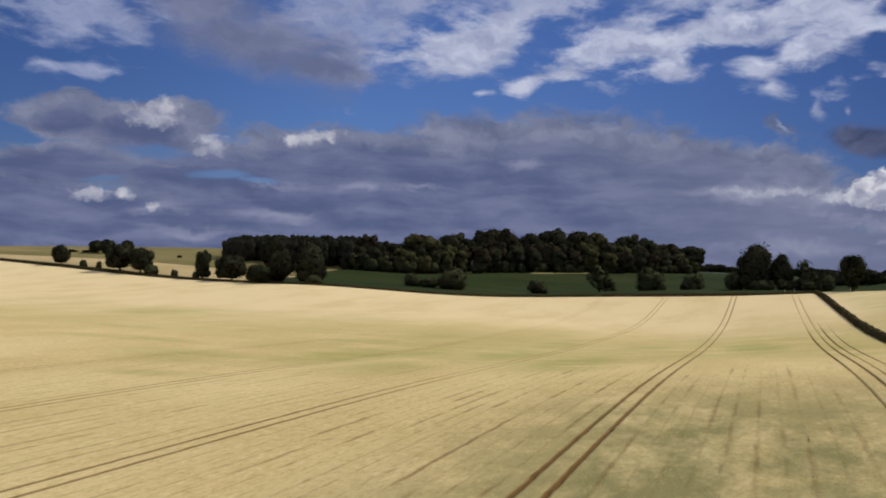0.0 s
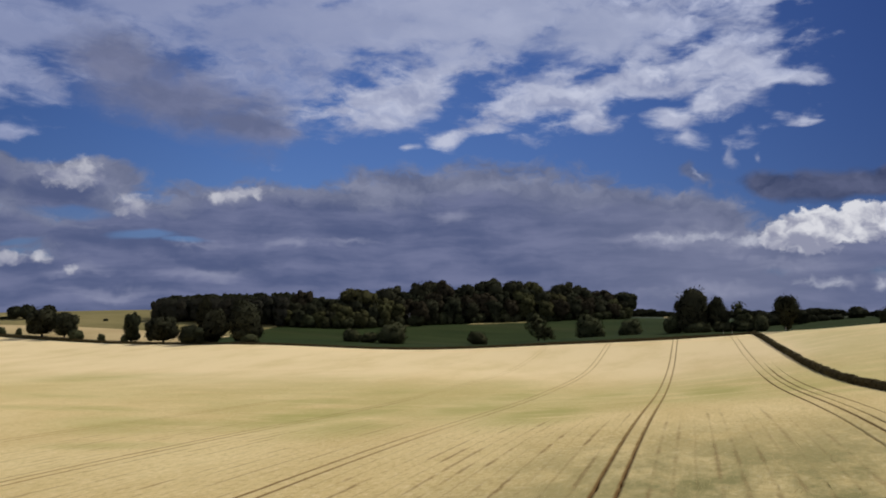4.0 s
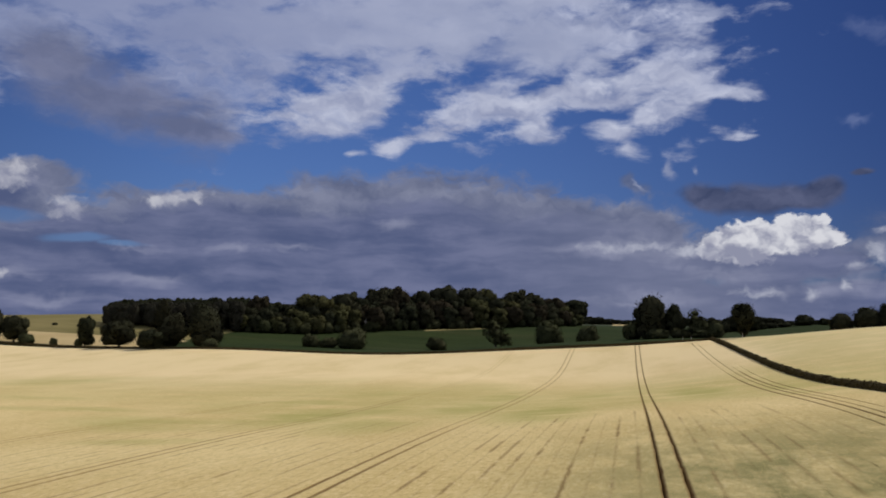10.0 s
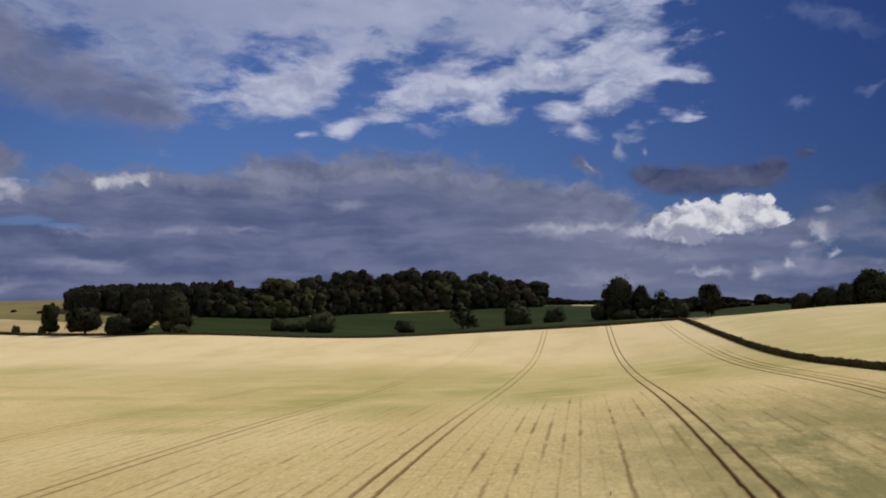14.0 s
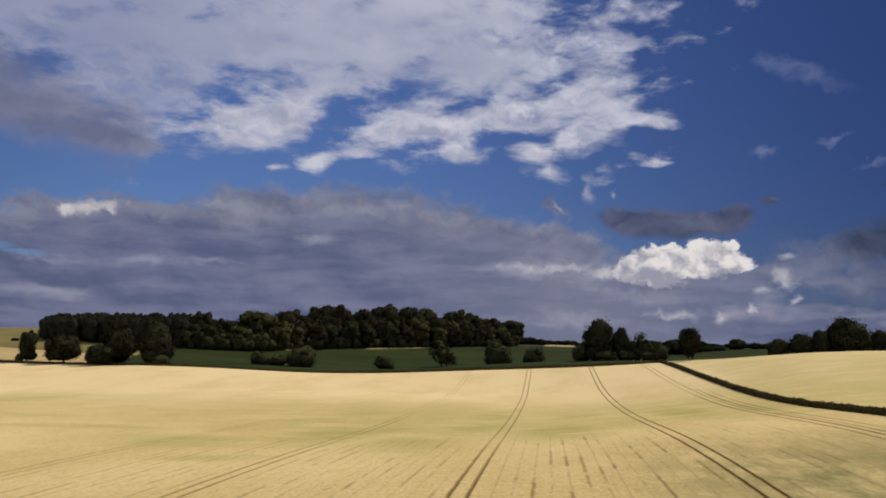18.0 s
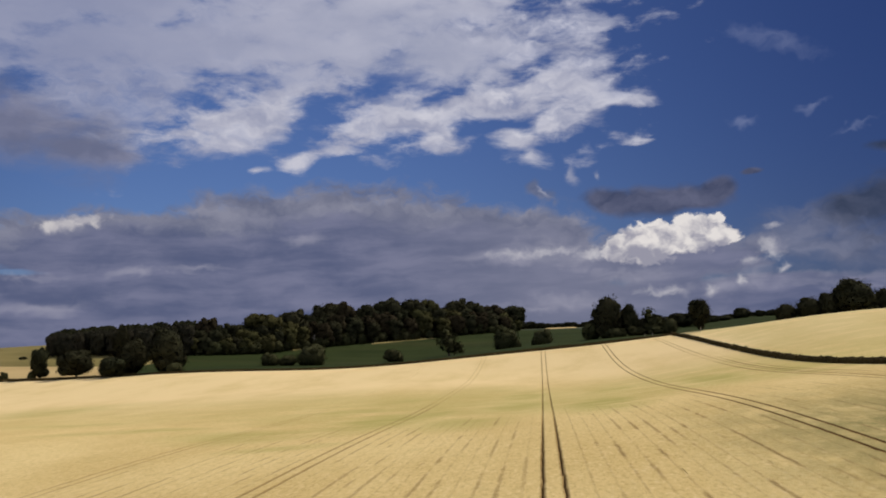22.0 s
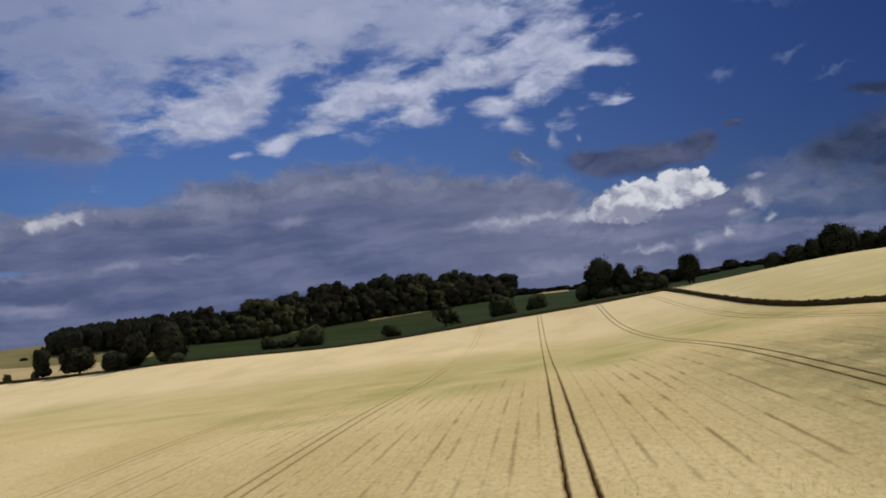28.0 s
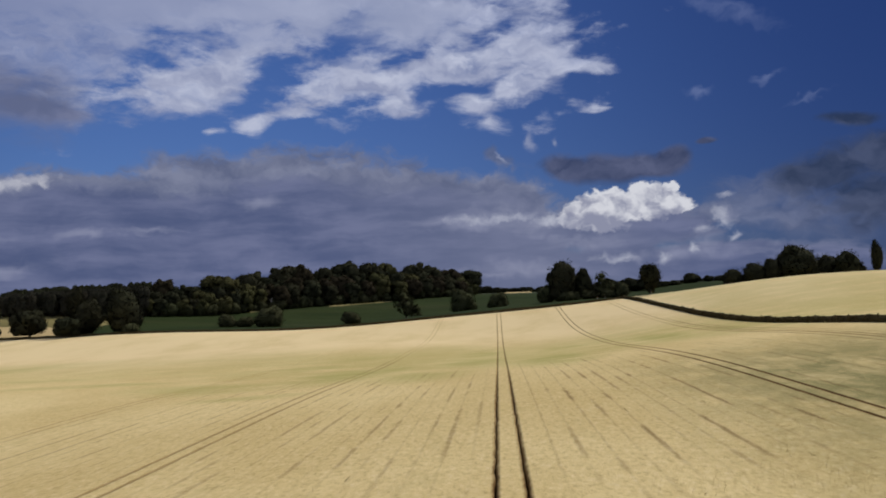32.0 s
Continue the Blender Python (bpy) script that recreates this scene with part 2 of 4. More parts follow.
# bright scattered cloud added over the unseen rest of the sky, to fill shade
rest = wmath("MULTIPLY", wstep(mottle, 0.42, 0.58), wstep(wmath("ABSOLUTE", wmath("ADD", AZ, 14.0)), 60.0, 80.0))
c = wmix(wmath("MULTIPLY", rest, 0.9), c, (0.92, 0.93, 0.98))
# thin haze low down and a few high wisps
c = wmix(wmath("MULTIPLY", cover(heap(RUFF, WISP, c), fray, 2.2, -0.1, 1.4), 0.26), c, (0.36, 0.40, 0.58))
# the broken white sheet overhead: smooth veil above, torn scraps along its rim
sheet = cover(heap(CURL_S, SHEET, c), tear, 4.6, -0.45, 0.70)
# greyer and bluer towards the left: thinner cloud, plus lens falloff in the colour
thin = wstep(AZ, -33.0, -5.0)
torn = wmix(lit, (0.285, 0.31, 0.435), (0.53, 0.545, 0.655))
c = wmix(wmath("MULTIPLY", sheet, wmath("MULTIPLY_ADD", streak, 1.9, -0.10, clamp=True)), c, wmix(thin, wmix(0.6, torn, (0.20, 0.235, 0.39)), torn))
c = wmix(wmath("MULTIPLY", cover(heap(CURL_T, SCRAPS, c), tear, 3.2, -0.35, 0.75), wmath("MULTIPLY_ADD", streak, 1.9, -0.02, clamp=True)), c, wmix(lit, (0.335, 0.355, 0.475), (0.585, 0.59, 0.67)))
calm = cover(heap(CURL_S, CALM, c), tear, 1.3, -0.2, 0.75)
silk = wmix(wstep(wmath("MULTIPLY_ADD", mottle, 0.3, wmath("MULTIPLY", broad, 0.7)), 0.38, 0.62), (0.335, 0.36, 0.48), (0.465, 0.48, 0.585))
c = wmix(wmath("MULTIPLY", calm, 0.9), c, wmix(thin, wmix(0.7, silk, (0.21, 0.24, 0.385)), silk))
# a grey raft below it
c = wmix(wmath("MULTIPLY", cover(heap(CURL_T, GREY, c), fray, 1.2, -0.25, 0.8), 0.88), c, wmix(wstep(mottle, 0.34, 0.66), (0.140, 0.150, 0.228), (0.20, 0.208, 0.30)))
# the slate bank on the horizon: darker in its depth, greyer at its brow
depth = wmath("MULTIPLY_ADD", wmath("SUBTRACT", fray, 0.5), 1.1, heap(CURL_T, BANK, c))
bank = wmath("MULTIPLY", wstep(depth, -0.08, 0.24), wmath("MULTIPLY_ADD", cover(heap(CURL_T, GAPS, c), fray, 1.2, -0.15, 0.6), -0.8, 1.0))
bars = wnoise(CURL_T, 0.5, 4, 0.5, (0.30, 1.5), 2)[0]
belly = wmix(wstep(wmath("MULTIPLY_ADD", bars, 0.6, wmath("MULTIPLY", mottle, 0.4)), 0.38, 0.64), (0.090, 0.110, 0.202), (0.178, 0.190, 0.292))
belly = wmix(wmath("MULTIPLY", wmath("MULTIPLY", wstep(AZ, -16.0, 3.0), wstep(AZ, 16.0, 4.0)), 0.5), belly, (0.215, 0.225, 0.305))
brow = wmix(lit, (0.132, 0.148, 0.228), (0.240, 0.250, 0.330))
c = wmix(bank, c, wmix(wstep(wmath("MULTIPLY_ADD", wmath("SUBTRACT", EL, 6.5), -0.07, depth), 0.1, 0.62), brow, belly))
c = wmix(wmath("MULTIPLY", cover(heap(RUFF, LOW, c), bars, 3.0, -0.5, 1.5), 0.42), c, (0.40, 0.395, 0.475))
# sunlit tops
PILE = ruffled(FLAT, 1.1, 0.9)
crag = wnoise(PILE, 1.5, 5, 0.6, (0.85, 1.1))[0]
lump = relief(PILE, 0.55, 4, 0.5, (0.9, 1.1), 0.30, 0.45, 2.6)
c = wmix(wmath("MULTIPLY", cover(heap(PILE, TOPS, c), crag, 1.5, -0.15, 0.75), 0.85), c, wmix(lump, (0.25, 0.255, 0.345), (0.62, 0.595, 0.60)))
# grey veil and dark small clouds
c = wmix(wmath("MULTIPLY", cover(heap(CURL_S, VEIL, c), fray, 1.8, -0.1, 0.8), 0.75), c, wmix(lit, (0.105, 0.122, 0.195), (0.19, 0.205, 0.29)))
c = wmix(wmath("MULTIPLY", cover(heap(CURL_T, DARK, c), fray, 0.9, -0.12, 0.45), 0.95), c, wmix(lit, (0.050, 0.062, 0.118), (0.115, 0.125, 0.20)))
c = wmix(wmath("MULTIPLY", cover(heap(CURL_T, SLATE, c), fray, 1.4, -0.15, 0.6), 0.92), c, wmix(lit, (0.030, 0.044, 0.085), (0.076, 0.092, 0.152)))
# the bright cumulus: lit crowns, greyer folds and base
snow = wmix(wstep(wmath("MULTIPLY_ADD", wmath("SUBTRACT", EL, 5.5), 0.24, lump), 0.10, 0.85), (0.30, 0.30, 0.375), (0.75, 0.72, 0.705))
c = wmix(cover(heap(PILE, WHITE, c), crag, 0.9, -0.04, 0.22), c, snow)
c = wmix(wmath("MULTIPLY", cover(heap(PILE, PUFFS, c), crag, 1.9, -0.3, 1.15), 0.9), c, wmix(lump, (0.27, 0.275, 0.36), (0.60, 0.59, 0.62)))
c = wmix(wmath("MULTIPLY", cover(heap(PILE, TUFTS, c), crag, 1.5, -0.2, 1.2), 0.55), c, (0.40, 0.41, 0.50))
SKYCOLOUR = c


out = WT.nodes.new("ShaderNodeOutputWorld")
bg = WT.nodes.new("ShaderNodeBackground")
bg.inputs[1].default_value = 1.0
wlink(SKYCOLOUR, bg.inputs[0]), wlink(bg.outputs[0], out.inputs[0])

sun = new("sun", bpy.data.lights.new("sun", "SUN"))
sun.data.energy, sun.data.angle, sun.data.color = 3.5, radians(0.6), (1.0, 0.93, 0.82)
sun.matrix_world = look((0, 0, 300), (-300 * math.sin(radians(SUN_AZ)) / math.tan(radians(SUN_EL)), -300 * math.cos(radians(SUN_AZ)) / math.tan(radians(SUN_EL)), 0))

# ---- materials ----


def material(name, rough=0.9, spec=0.2):
    m = bpy.data.materials.new(name)
    m.use_nodes = True
    t = m.node_tree
    b = t.nodes["Principled BSDF"]
    b.inputs["Roughness"].default_value = rough
    b.inputs["Specular IOR Level"].default_value = spec
    return m, t, b


def noisy(t, scale, detail=4, rough=0.6, stretch=(1, 1, 1), turn=0.0):
    g = t.nodes.new("ShaderNodeNewGeometry")
    mp = t.nodes.new("ShaderNodeMapping")
    mp.inputs["Scale"].default_value = stretch
    mp.inputs["Rotation"].default_value = (0, 0, radians(turn))
    n = t.nodes.new("ShaderNodeTexNoise")
    n.inputs["Scale"].default_value, n.inputs["Detail"].default_value, n.inputs["Roughness"].default_value = scale, detail, rough
    t.links.new(g.outputs["Position"], mp.inputs[0])
    t.links.new(mp.outputs[0], n.inputs["Vector"])
    return n.outputs[0]


def step(t, v, lo, hi, top=1.0, bottom=0.0):
    n = t.nodes.new("ShaderNodeMapRange")
    n.interpolation_type = "SMOOTHSTEP"
    for i, q in ((1, lo), (2, hi), (3, bottom), (4, top)):
        n.inputs[i].default_value = q
    t.links.new(v, n.inputs[0])
    return n.outputs[0]


def calc(t, op, a, b):
    n = t.nodes.new("ShaderNodeMath")
    n.operation = op
    for i, v in enumerate((a, b)):
        if isinstance(v, (int, float)):
            n.inputs[i].default_value = v
        else:
            t.links.new(v, n.inputs[i])
    return n.outputs[0]


def blend(t, fac, a, b):
    n = t.nodes.new("ShaderNodeMix")
    n.data_type = "RGBA"
    for i, v in ((0, fac), (6, a), (7, b)):
        if isinstance(v, (int, float)):
            n.inputs[i].default_value = v
        elif isinstance(v, tuple):
            n.inputs[i].default_value = (*v, 1)
        else:
            t.links.new(v, n.inputs[i])
    return n.outputs[2]


def attribute(t, name):
    n = t.nodes.new("ShaderNodeAttribute")
    n.attribute_name = name
    return n.outputs["Fac"]


def bump(t, b, height, strength, distance):
    n = t.nodes.new("ShaderNodeBump")
    n.inputs["Strength"].default_value, n.inputs["Distance"].default_value = strength, distance
    t.links.new(height, n.inputs["Height"])
    t.links.new(n.outputs[0], b.inputs["Normal"])


def wheat_material():
    m, t, b = material("ripe_wheat", 1.0, 0.03)
    grain = noisy(t, 3.0, 4, 0.75, (1.0, 0.4, 1))
    patch = noisy(t, 0.05, 5, 0.62, (1.0, 0.45, 1), 8)
    blotch = noisy(t, 0.30, 5, 0.68, (1.0, 0.4, 1))
    speck = noisy(t, 1.4, 4, 0.72, (1.0, 0.7, 1))
    c = blend(t, step(t, patch, 0.35, 0.68), (0.558, 0.415, 0.170), (0.660, 0.510, 0.232))
    c = blend(t, step(t, grain, 0.5, 0.7, 0.6), c, (0.73, 0.585, 0.33))
    c = blend(t, step(t, grain, 0.5, 0.32, 0.5), c, (0.32, 0.23, 0.085))
    c = blend(t, calc(t, "MULTIPLY", step(t, blotch, 0.55, 0.75), 0.35), c, (0.42, 0.33, 0.13))
    c = blend(t, step(t, speck, 0.50, 0.72, 0.32), c, (0.40, 0.30, 0.105))
    c = blend(t, calc(t, "MULTIPLY", attribute(t, "ripe"), step(t, patch, 0.25, 0.6, 0.9, 0.45)), c, (0.74, 0.575, 0.300))
    # green weeds, coloured darker still for the lens falloff at the near right
    weeds_dim = calc(t, "MULTIPLY", attribute(t, "weedy_dim"), step(t, noisy(t, 0.22, 6, 0.72, (1.0, 0.5, 1), 20), 0.32, 0.62, 0.95, 0.22))
    c = blend(t, weeds_dim, c, (0.215, 0.192, 0.072))
    # late green straw where the ground lies wet
    wet = calc(t, "MULTIPLY", attribute(t, "wet"), step(t, noisy(t, 0.13, 6, 0.68, (0.42, 1.0, 1), 6), 0.26, 0.56))
    c = blend(t, calc(t, "MULTIPLY", wet, 0.92), c, (0.362, 0.322, 0.100))
    # bare or beaten gaps show straw litter and soil
    c = blend(t, attribute(t, "gap"), c, blend(t, noisy(t, 1.3, 3, 0.7), (0.085, 0.044, 0.015), (0.20, 0.115, 0.038)))
    t.links.new(c, b.inputs["Base Color"])
    bump(t, b, noisy(t, 4.0, 4, 0.72), 0.45, 0.06)
    return m


def ear_material():
    m, t, b = material("wheat_ear", 0.95, 0.05)
    o = t.nodes.new("ShaderNodeNewGeometry")
    c = blend(t, o.outputs["Random Per Island"], (0.54, 0.395, 0.17), (0.70, 0.535, 0.265))
    wet = noisy(t, 0.35, 4, 0.65, (0.7, 1.2, 1))
    c = blend(t, calc(t, "MULTIPLY", step(t, wet, 0.55, 0.75), 0.4), c, (0.40, 0.34, 0.12))
    t.links.new(c, b.inputs["Base Color"])
    return m


def grass_material(name, dark, light, dry, amount):
    m, t, b = material(name, 1.0, 0.03)
    c = blend(t, step(t, noisy(t, 0.03, 5, 0.6, (0.5, 1, 1)), 0.3, 0.7), dark, light)
    c = blend(t, calc(t, "MULTIPLY", step(t, noisy(t, 0.012, 4, 0.6, (0.4, 1.6, 1), 10), 0.5, 0.7), amount), c, dry)
    c = blend(t, calc(t, "MULTIPLY", noisy(t, 1.2, 3, 0.7), 0.35), c, dark)
    t.links.new(c, b.inputs["Base Color"])
    bump(t, b, noisy(t, 2.5, 3), 0.5, 0.15)
    return m


def leaf_material(name, dark, light, warm):
    m, t, b = material(name, 0.95, 0.02)
    g = t.nodes.new("ShaderNodeNewGeometry")
    o = t.nodes.new("ShaderNodeObjectInfo")
    c = blend(t, g.outputs["Random Per Island"], dark, light)
    c = blend(t, calc(t, "MULTIPLY", step(t, noisy(t, 0.16, 3), 0.45, 0.7), 0.55), c, light)
    c = blend(t, calc(t, "MULTIPLY", o.outputs["Random"], 0.35), c, warm)
    t.links.new(c, b.inputs["Base Color"])
    # leaves let some light through
    thin = t.nodes.new("ShaderNodeBsdfTranslucent")
    both = t.nodes.new("ShaderNodeMixShader")
    both.inputs[0].default_value = 0.2
    t.links.new(c, thin.inputs[0])
    t.links.new(b.outputs[0], both.inputs[1]), t.links.new(thin.outputs[0], both.inputs[2])
    t.links.new(both.outputs[0], t.nodes["Material Output"].inputs[0])
    return m


def bark_material():
    m, t, b = material("bark", 0.9, 0.15)
    c = blend(t, noisy(t, 3, 4, 0.6, (1, 1, 0.25)), (0.045, 0.036, 0.026), (0.13, 0.105, 0.075))
    t.links.new(c, b.inputs["Base Color"])
    bump(t, b, noisy(t, 6, 4, 0.6, (1, 1, 0.2)), 0.7, 0.05)
    return m


def deadwood_material():
    m, t, b = material("bleached_wood", 0.85, 0.2)
    c = blend(t, noisy(t, 2, 4, 0.6, (1, 1, 0.2)), (0.20, 0.175, 0.14), (0.40, 0.36, 0.30))
    t.links.new(c, b.inputs["Base Color"])
    bump(t, b, noisy(t, 8, 4, 0.6, (1, 1, 0.15)), 0.6, 0.04)
    return m


DEADWOOD = deadwood_material()
WHEAT, EAR, BARK = wheat_material(), ear_material(), bark_material()
# pasture colour held low: the cloud shade over it is put into the green
PASTURE = grass_material("pasture_grass", (0.021, 0.031, 0.009), (0.033, 0.044, 0.013), (0.060, 0.056, 0.022), 0.5)
ROUGH = grass_material("rough_grass", (0.020, 0.026, 0.010), (0.045, 0.048, 0.020), (0.10, 0.085, 0.04), 0.4)
STRIP = grass_material("hill_grass", (0.16, 0.135, 0.05), (0.25, 0.20, 0.08), (0.34, 0.26, 0.11), 0.7)
STUBBLE = grass_material("pale_stubble", (0.42, 0.31, 0.14), (0.52, 0.39, 0.19), (0.36, 0.28, 0.12), 0.6)
FAR = grass_material("far_country", (0.030, 0.042, 0.024), (0.06, 0.072, 0.04), (0.20, 0.17, 0.09), 0.6)
# leaf colours darkened to carry the cloud shade that lies on the wood
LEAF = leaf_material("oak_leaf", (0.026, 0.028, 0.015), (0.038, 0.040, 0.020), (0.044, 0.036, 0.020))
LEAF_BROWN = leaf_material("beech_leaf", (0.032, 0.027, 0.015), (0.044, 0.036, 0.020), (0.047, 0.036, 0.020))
LEAF_OLIVE = leaf_material("lime_leaf", (0.047, 0.048, 0.020), (0.068, 0.068, 0.025), (0.071, 0.057, 0.024))
LEAF_PALE = leaf_material("ash_leaf", (0.041, 0.047, 0.021), (0.068, 0.071, 0.031), (0.069, 0.058, 0.028))
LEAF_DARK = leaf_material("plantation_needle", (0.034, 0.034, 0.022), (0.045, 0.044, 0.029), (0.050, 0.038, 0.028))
HEDGE = leaf_material("hawthorn_leaf", (0.042, 0.034, 0.015), (0.085, 0.066, 0.027), (0.085, 0.060, 0.027))

# ---- the lie of the land ----
BASE = (3.57, 0.0023, 0.0070)
SWELLS_NEAR = [
    (-170, 30, 70, -7.24), (-170, 95, 70, 5.56), (-170, 160, 70, -0.90), (-170, 225, 70, -5.26),
    (-170, 290, 70, -1.90), (-170, 350, 70, 7.04), (-95, 30, 52, -4.21), (-95, 95, 52, 0.35),
    (-95, 160, 52, -4.65), (-95, 225, 52, -0.46), (-95, 290, 52, -2.46), (-95, 350, 52, -3.07),
    (-45, 30, 52, 2.56), (-45, 95, 52, -1.49), (-45, 160, 52, -0.20), (-45, 225, 52, 3.08),
    (-45, 290, 52, -0.22), (-45, 350, 52, 2.79),
]
SWELLS_FAR_SIDE = [
    (0, 30, 52, -1.87), (0, 95, 52, -2.97), (0, 160, 52, -3.00), (0, 225, 52, -10.28),
    (0, 290, 52, -10.79), (0, 350, 52, 4.10), (40, 30, 52, -3.59), (40, 95, 52, 4.64),
    (40, 160, 52, 0.63), (40, 225, 52, 5.63), (40, 290, 52, 7.96), (40, 350, 52, -2.34),
    (100, 30, 70, 4.18), (100, 95, 70, -0.32), (100, 160, 70, -3.89), (100, 225, 70, 1.58),
    (100, 290, 70, 3.27), (100, 350, 70, -3.45),
]
HILLS = [
    (-330, 450, 110, 8.67), (-260, 360, 110, -10.40), (-440, 540, 110, 4.62), (-420, 330, 110, -9.88),
    (-130, 470, 110, -9.10), (-120, 560, 110, -5.98), (-40, 520, 110, -0.35), (-230, 560, 110, 4.14),
    (-60, 680, 110, 2.18), (-230, 720, 110, 7.29), (60, 430, 110, 1.40), (190, 280, 110, 0.61),
    (150, 420, 110, -1.01), (300, 400, 110, 1.71), (80, 620, 110, -3.32), (0, 850, 110, -1.52),
    (-330, 180, 110, -2.11), (-300, 50, 110, -9.88), (160, 120, 110, 0.47), (300, 150, 110, 4.59),
    (-600, 600, 110, 4.92), (85, 450, 45, 7.0),
]



def lie(x, y):
    """Height of the land, of the crop's top where there is crop."""
    z = BASE[0] + BASE[1] * np.clip(x, -900, 900) + BASE[2] * np.clip(y, -400, 900)
    for cx, cy, s, a in SWELLS_NEAR + SWELLS_FAR_SIDE + HILLS:
        z = z + a * np.exp(-((x - cx) ** 2 + (y - cy) ** 2) / (2 * s * s))
    return z


def lie1(x, y):
    return float(lie(np.array(float(x)), np.array(float(y))))


def edge(x):
    """Where the wheat ends on the far side."""
    return 328 + (27 - x) * 0.16


def sheet_mesh(name, X, Y, Z, mat, attrs=()):
    """One mesh over a grid of places."""
    r, c = X.shape
    me = bpy.data.meshes.new(name)
    idx = np.arange(r * c).reshape(r, c)
    quads = np.stack([idx[:-1, :-1], idx[:-1, 1:], idx[1:, 1:], idx[1:, :-1]], -1).reshape(-1, 4)
    me.vertices.add(r * c)
    me.vertices.foreach_set("co", np.stack([X, Y, Z], -1).astype(np.float32).ravel())
    me.loops.add(quads.size)
    me.loops.foreach_set("vertex_index", quads.astype(np.int32).ravel())
    me.polygons.add(len(quads))
    me.polygons.foreach_set("loop_start", np.arange(0, quads.size, 4, dtype=np.int32))
    me.polygons.foreach_set("use_smooth", np.ones(len(quads), bool))
    me.update(calc_edges=True)
    for key, values in attrs:
        at = me.attributes.new(key, "FLOAT", "POINT")
        at.data.foreach_set("value", values.astype(np.float32).ravel())
    me.materials.append(mat)
    return new(name, me)


def graded(stops):
    """Coordinates from stops of (from, spacing), ending at the last."""
    out = []
    for (a, s), (b, _) in zip(stops, stops[1:]):
        out += list(np.linspace(a, b, max(2, int(round((b - a) / s)) + 1))[:-1])
    return np.array(out + [stops[-1][0]])


# ground: one sheet out to the horizon
gx = graded([(-4600, 500), (-1200, 60), (-500, 12), (300, 60), (1200, 500), (4600, 1)])
gy = graded([(-4600, 500), (-800, 60), (-60, 12), (900, 60), (1500, 400), (4700, 1)])
X, Y = np.meshgrid(gx, gy)
tagged(sheet_mesh("ground", X, Y, lie(X, Y) - 0.75, FAR), "rolling farmland of dull green and straw fields", "ground", kind="structure")


def patch(name, x0, x1, y_low, y_high, mat, lift, label, nx=60, ny=40):
    u, v = np.meshgrid(np.linspace(0, 1, nx), np.linspace(0, 1, ny))
    X = x0 + (x1 - x0) * u
    lo, hi = y_low(X), y_high(X)
    Y = lo + (hi - lo) * v
    rim = np.minimum(np.minimum(u, 1 - u) * nx, np.minimum(v, 1 - v) * ny)
    Z = lie(X, Y) + np.where(rim < 0.5, -0.9, lift)
    return tagged(sheet_mesh(name, X, Y, Z, mat), label, "field", kind="structure")


patch("pasture", -268, 420, lambda x: edge(np.minimum(x, 40)) + 1.0, lambda x: 740 + 0 * x, PASTURE, -0.3, "dark green pasture below the wood", 90, 70)
patch("rough_margin", -700, 60, lambda x: edge(x) + 0.2, lambda x: edge(x) + 9, ROUGH, -0.12, "rough grass margin along the far edge of the wheat", 120, 6)
patch("stubble_field", -800, -236, lambda x: edge(x) + 8, lambda x: 428 - 0.02 * (x + 225), STUBBLE, -0.1, "pale harvested field on the far slope", 80, 30)
patch("hill_grass", -800, -240, lambda x: 428.5 - 0.02 * (x + 225), lambda x: 640 + 0 * x, STRIP, -0.1, "dry olive grassland on the hill top", 80, 50)

# the wheat: tramlines and drill misses are sunk into it
GAUGE, TRACK = 1.55, 0.066
RAILS = [x + d for x in (0, -24, -48, -72) for d in (0, GAUGE)]
HEADLAND = [19.6, 21.15, 22.3, 23.85]
MISSES = (-1.4, -3.2, -4.8, -6.4, -8.0, -9.6, -11.0, -12.5, -14.1, -15.7, -17.25, -18.9, -20.5)
DRILL = [x - 24 * k for k in range(0, 3) for x in MISSES] + [3.45, 4.85, 6.3, 7.8, 9.25, 10.9, 12.4, 13.7, 15.3, 16.8]


# late green lenses along the hollow: place, half width, half length, strength
LENSES = [
    (10, 164, 7, 22, 1.0), (23, 160, 5, 16, 0.8), (-10, 178, 8, 9, 0.8), (-14, 140, 7, 20, 1.0), (-28, 188, 7, 20, 0.8), (-29, 155, 8, 17, 0.9), (-36, 121, 7, 13, 0.7),
    (-44, 150, 6, 16, 0.9), (-51, 136, 9, 20, 1.0), (-57, 190, 9, 12, 0.7), (-63, 165, 9, 11, 0.8), (-68, 119, 13, 10, 0.7), (-95, 131, 14, 5, 0.7), (-40, 212, 12, 22, 0.5),
    (-55, 98, 7, 3, 0.6), (-170, 235, 24, 18, 0.6), (-120, 160, 20, 8, 0.5), (60, 120, 16, 20, 0.6), (75, 190, 20, 16, 0.5),
]


def hedge_x(y):
    """The hedge between the two wheat fields."""
    return 27.6 + 0.0155 * (329 - y)


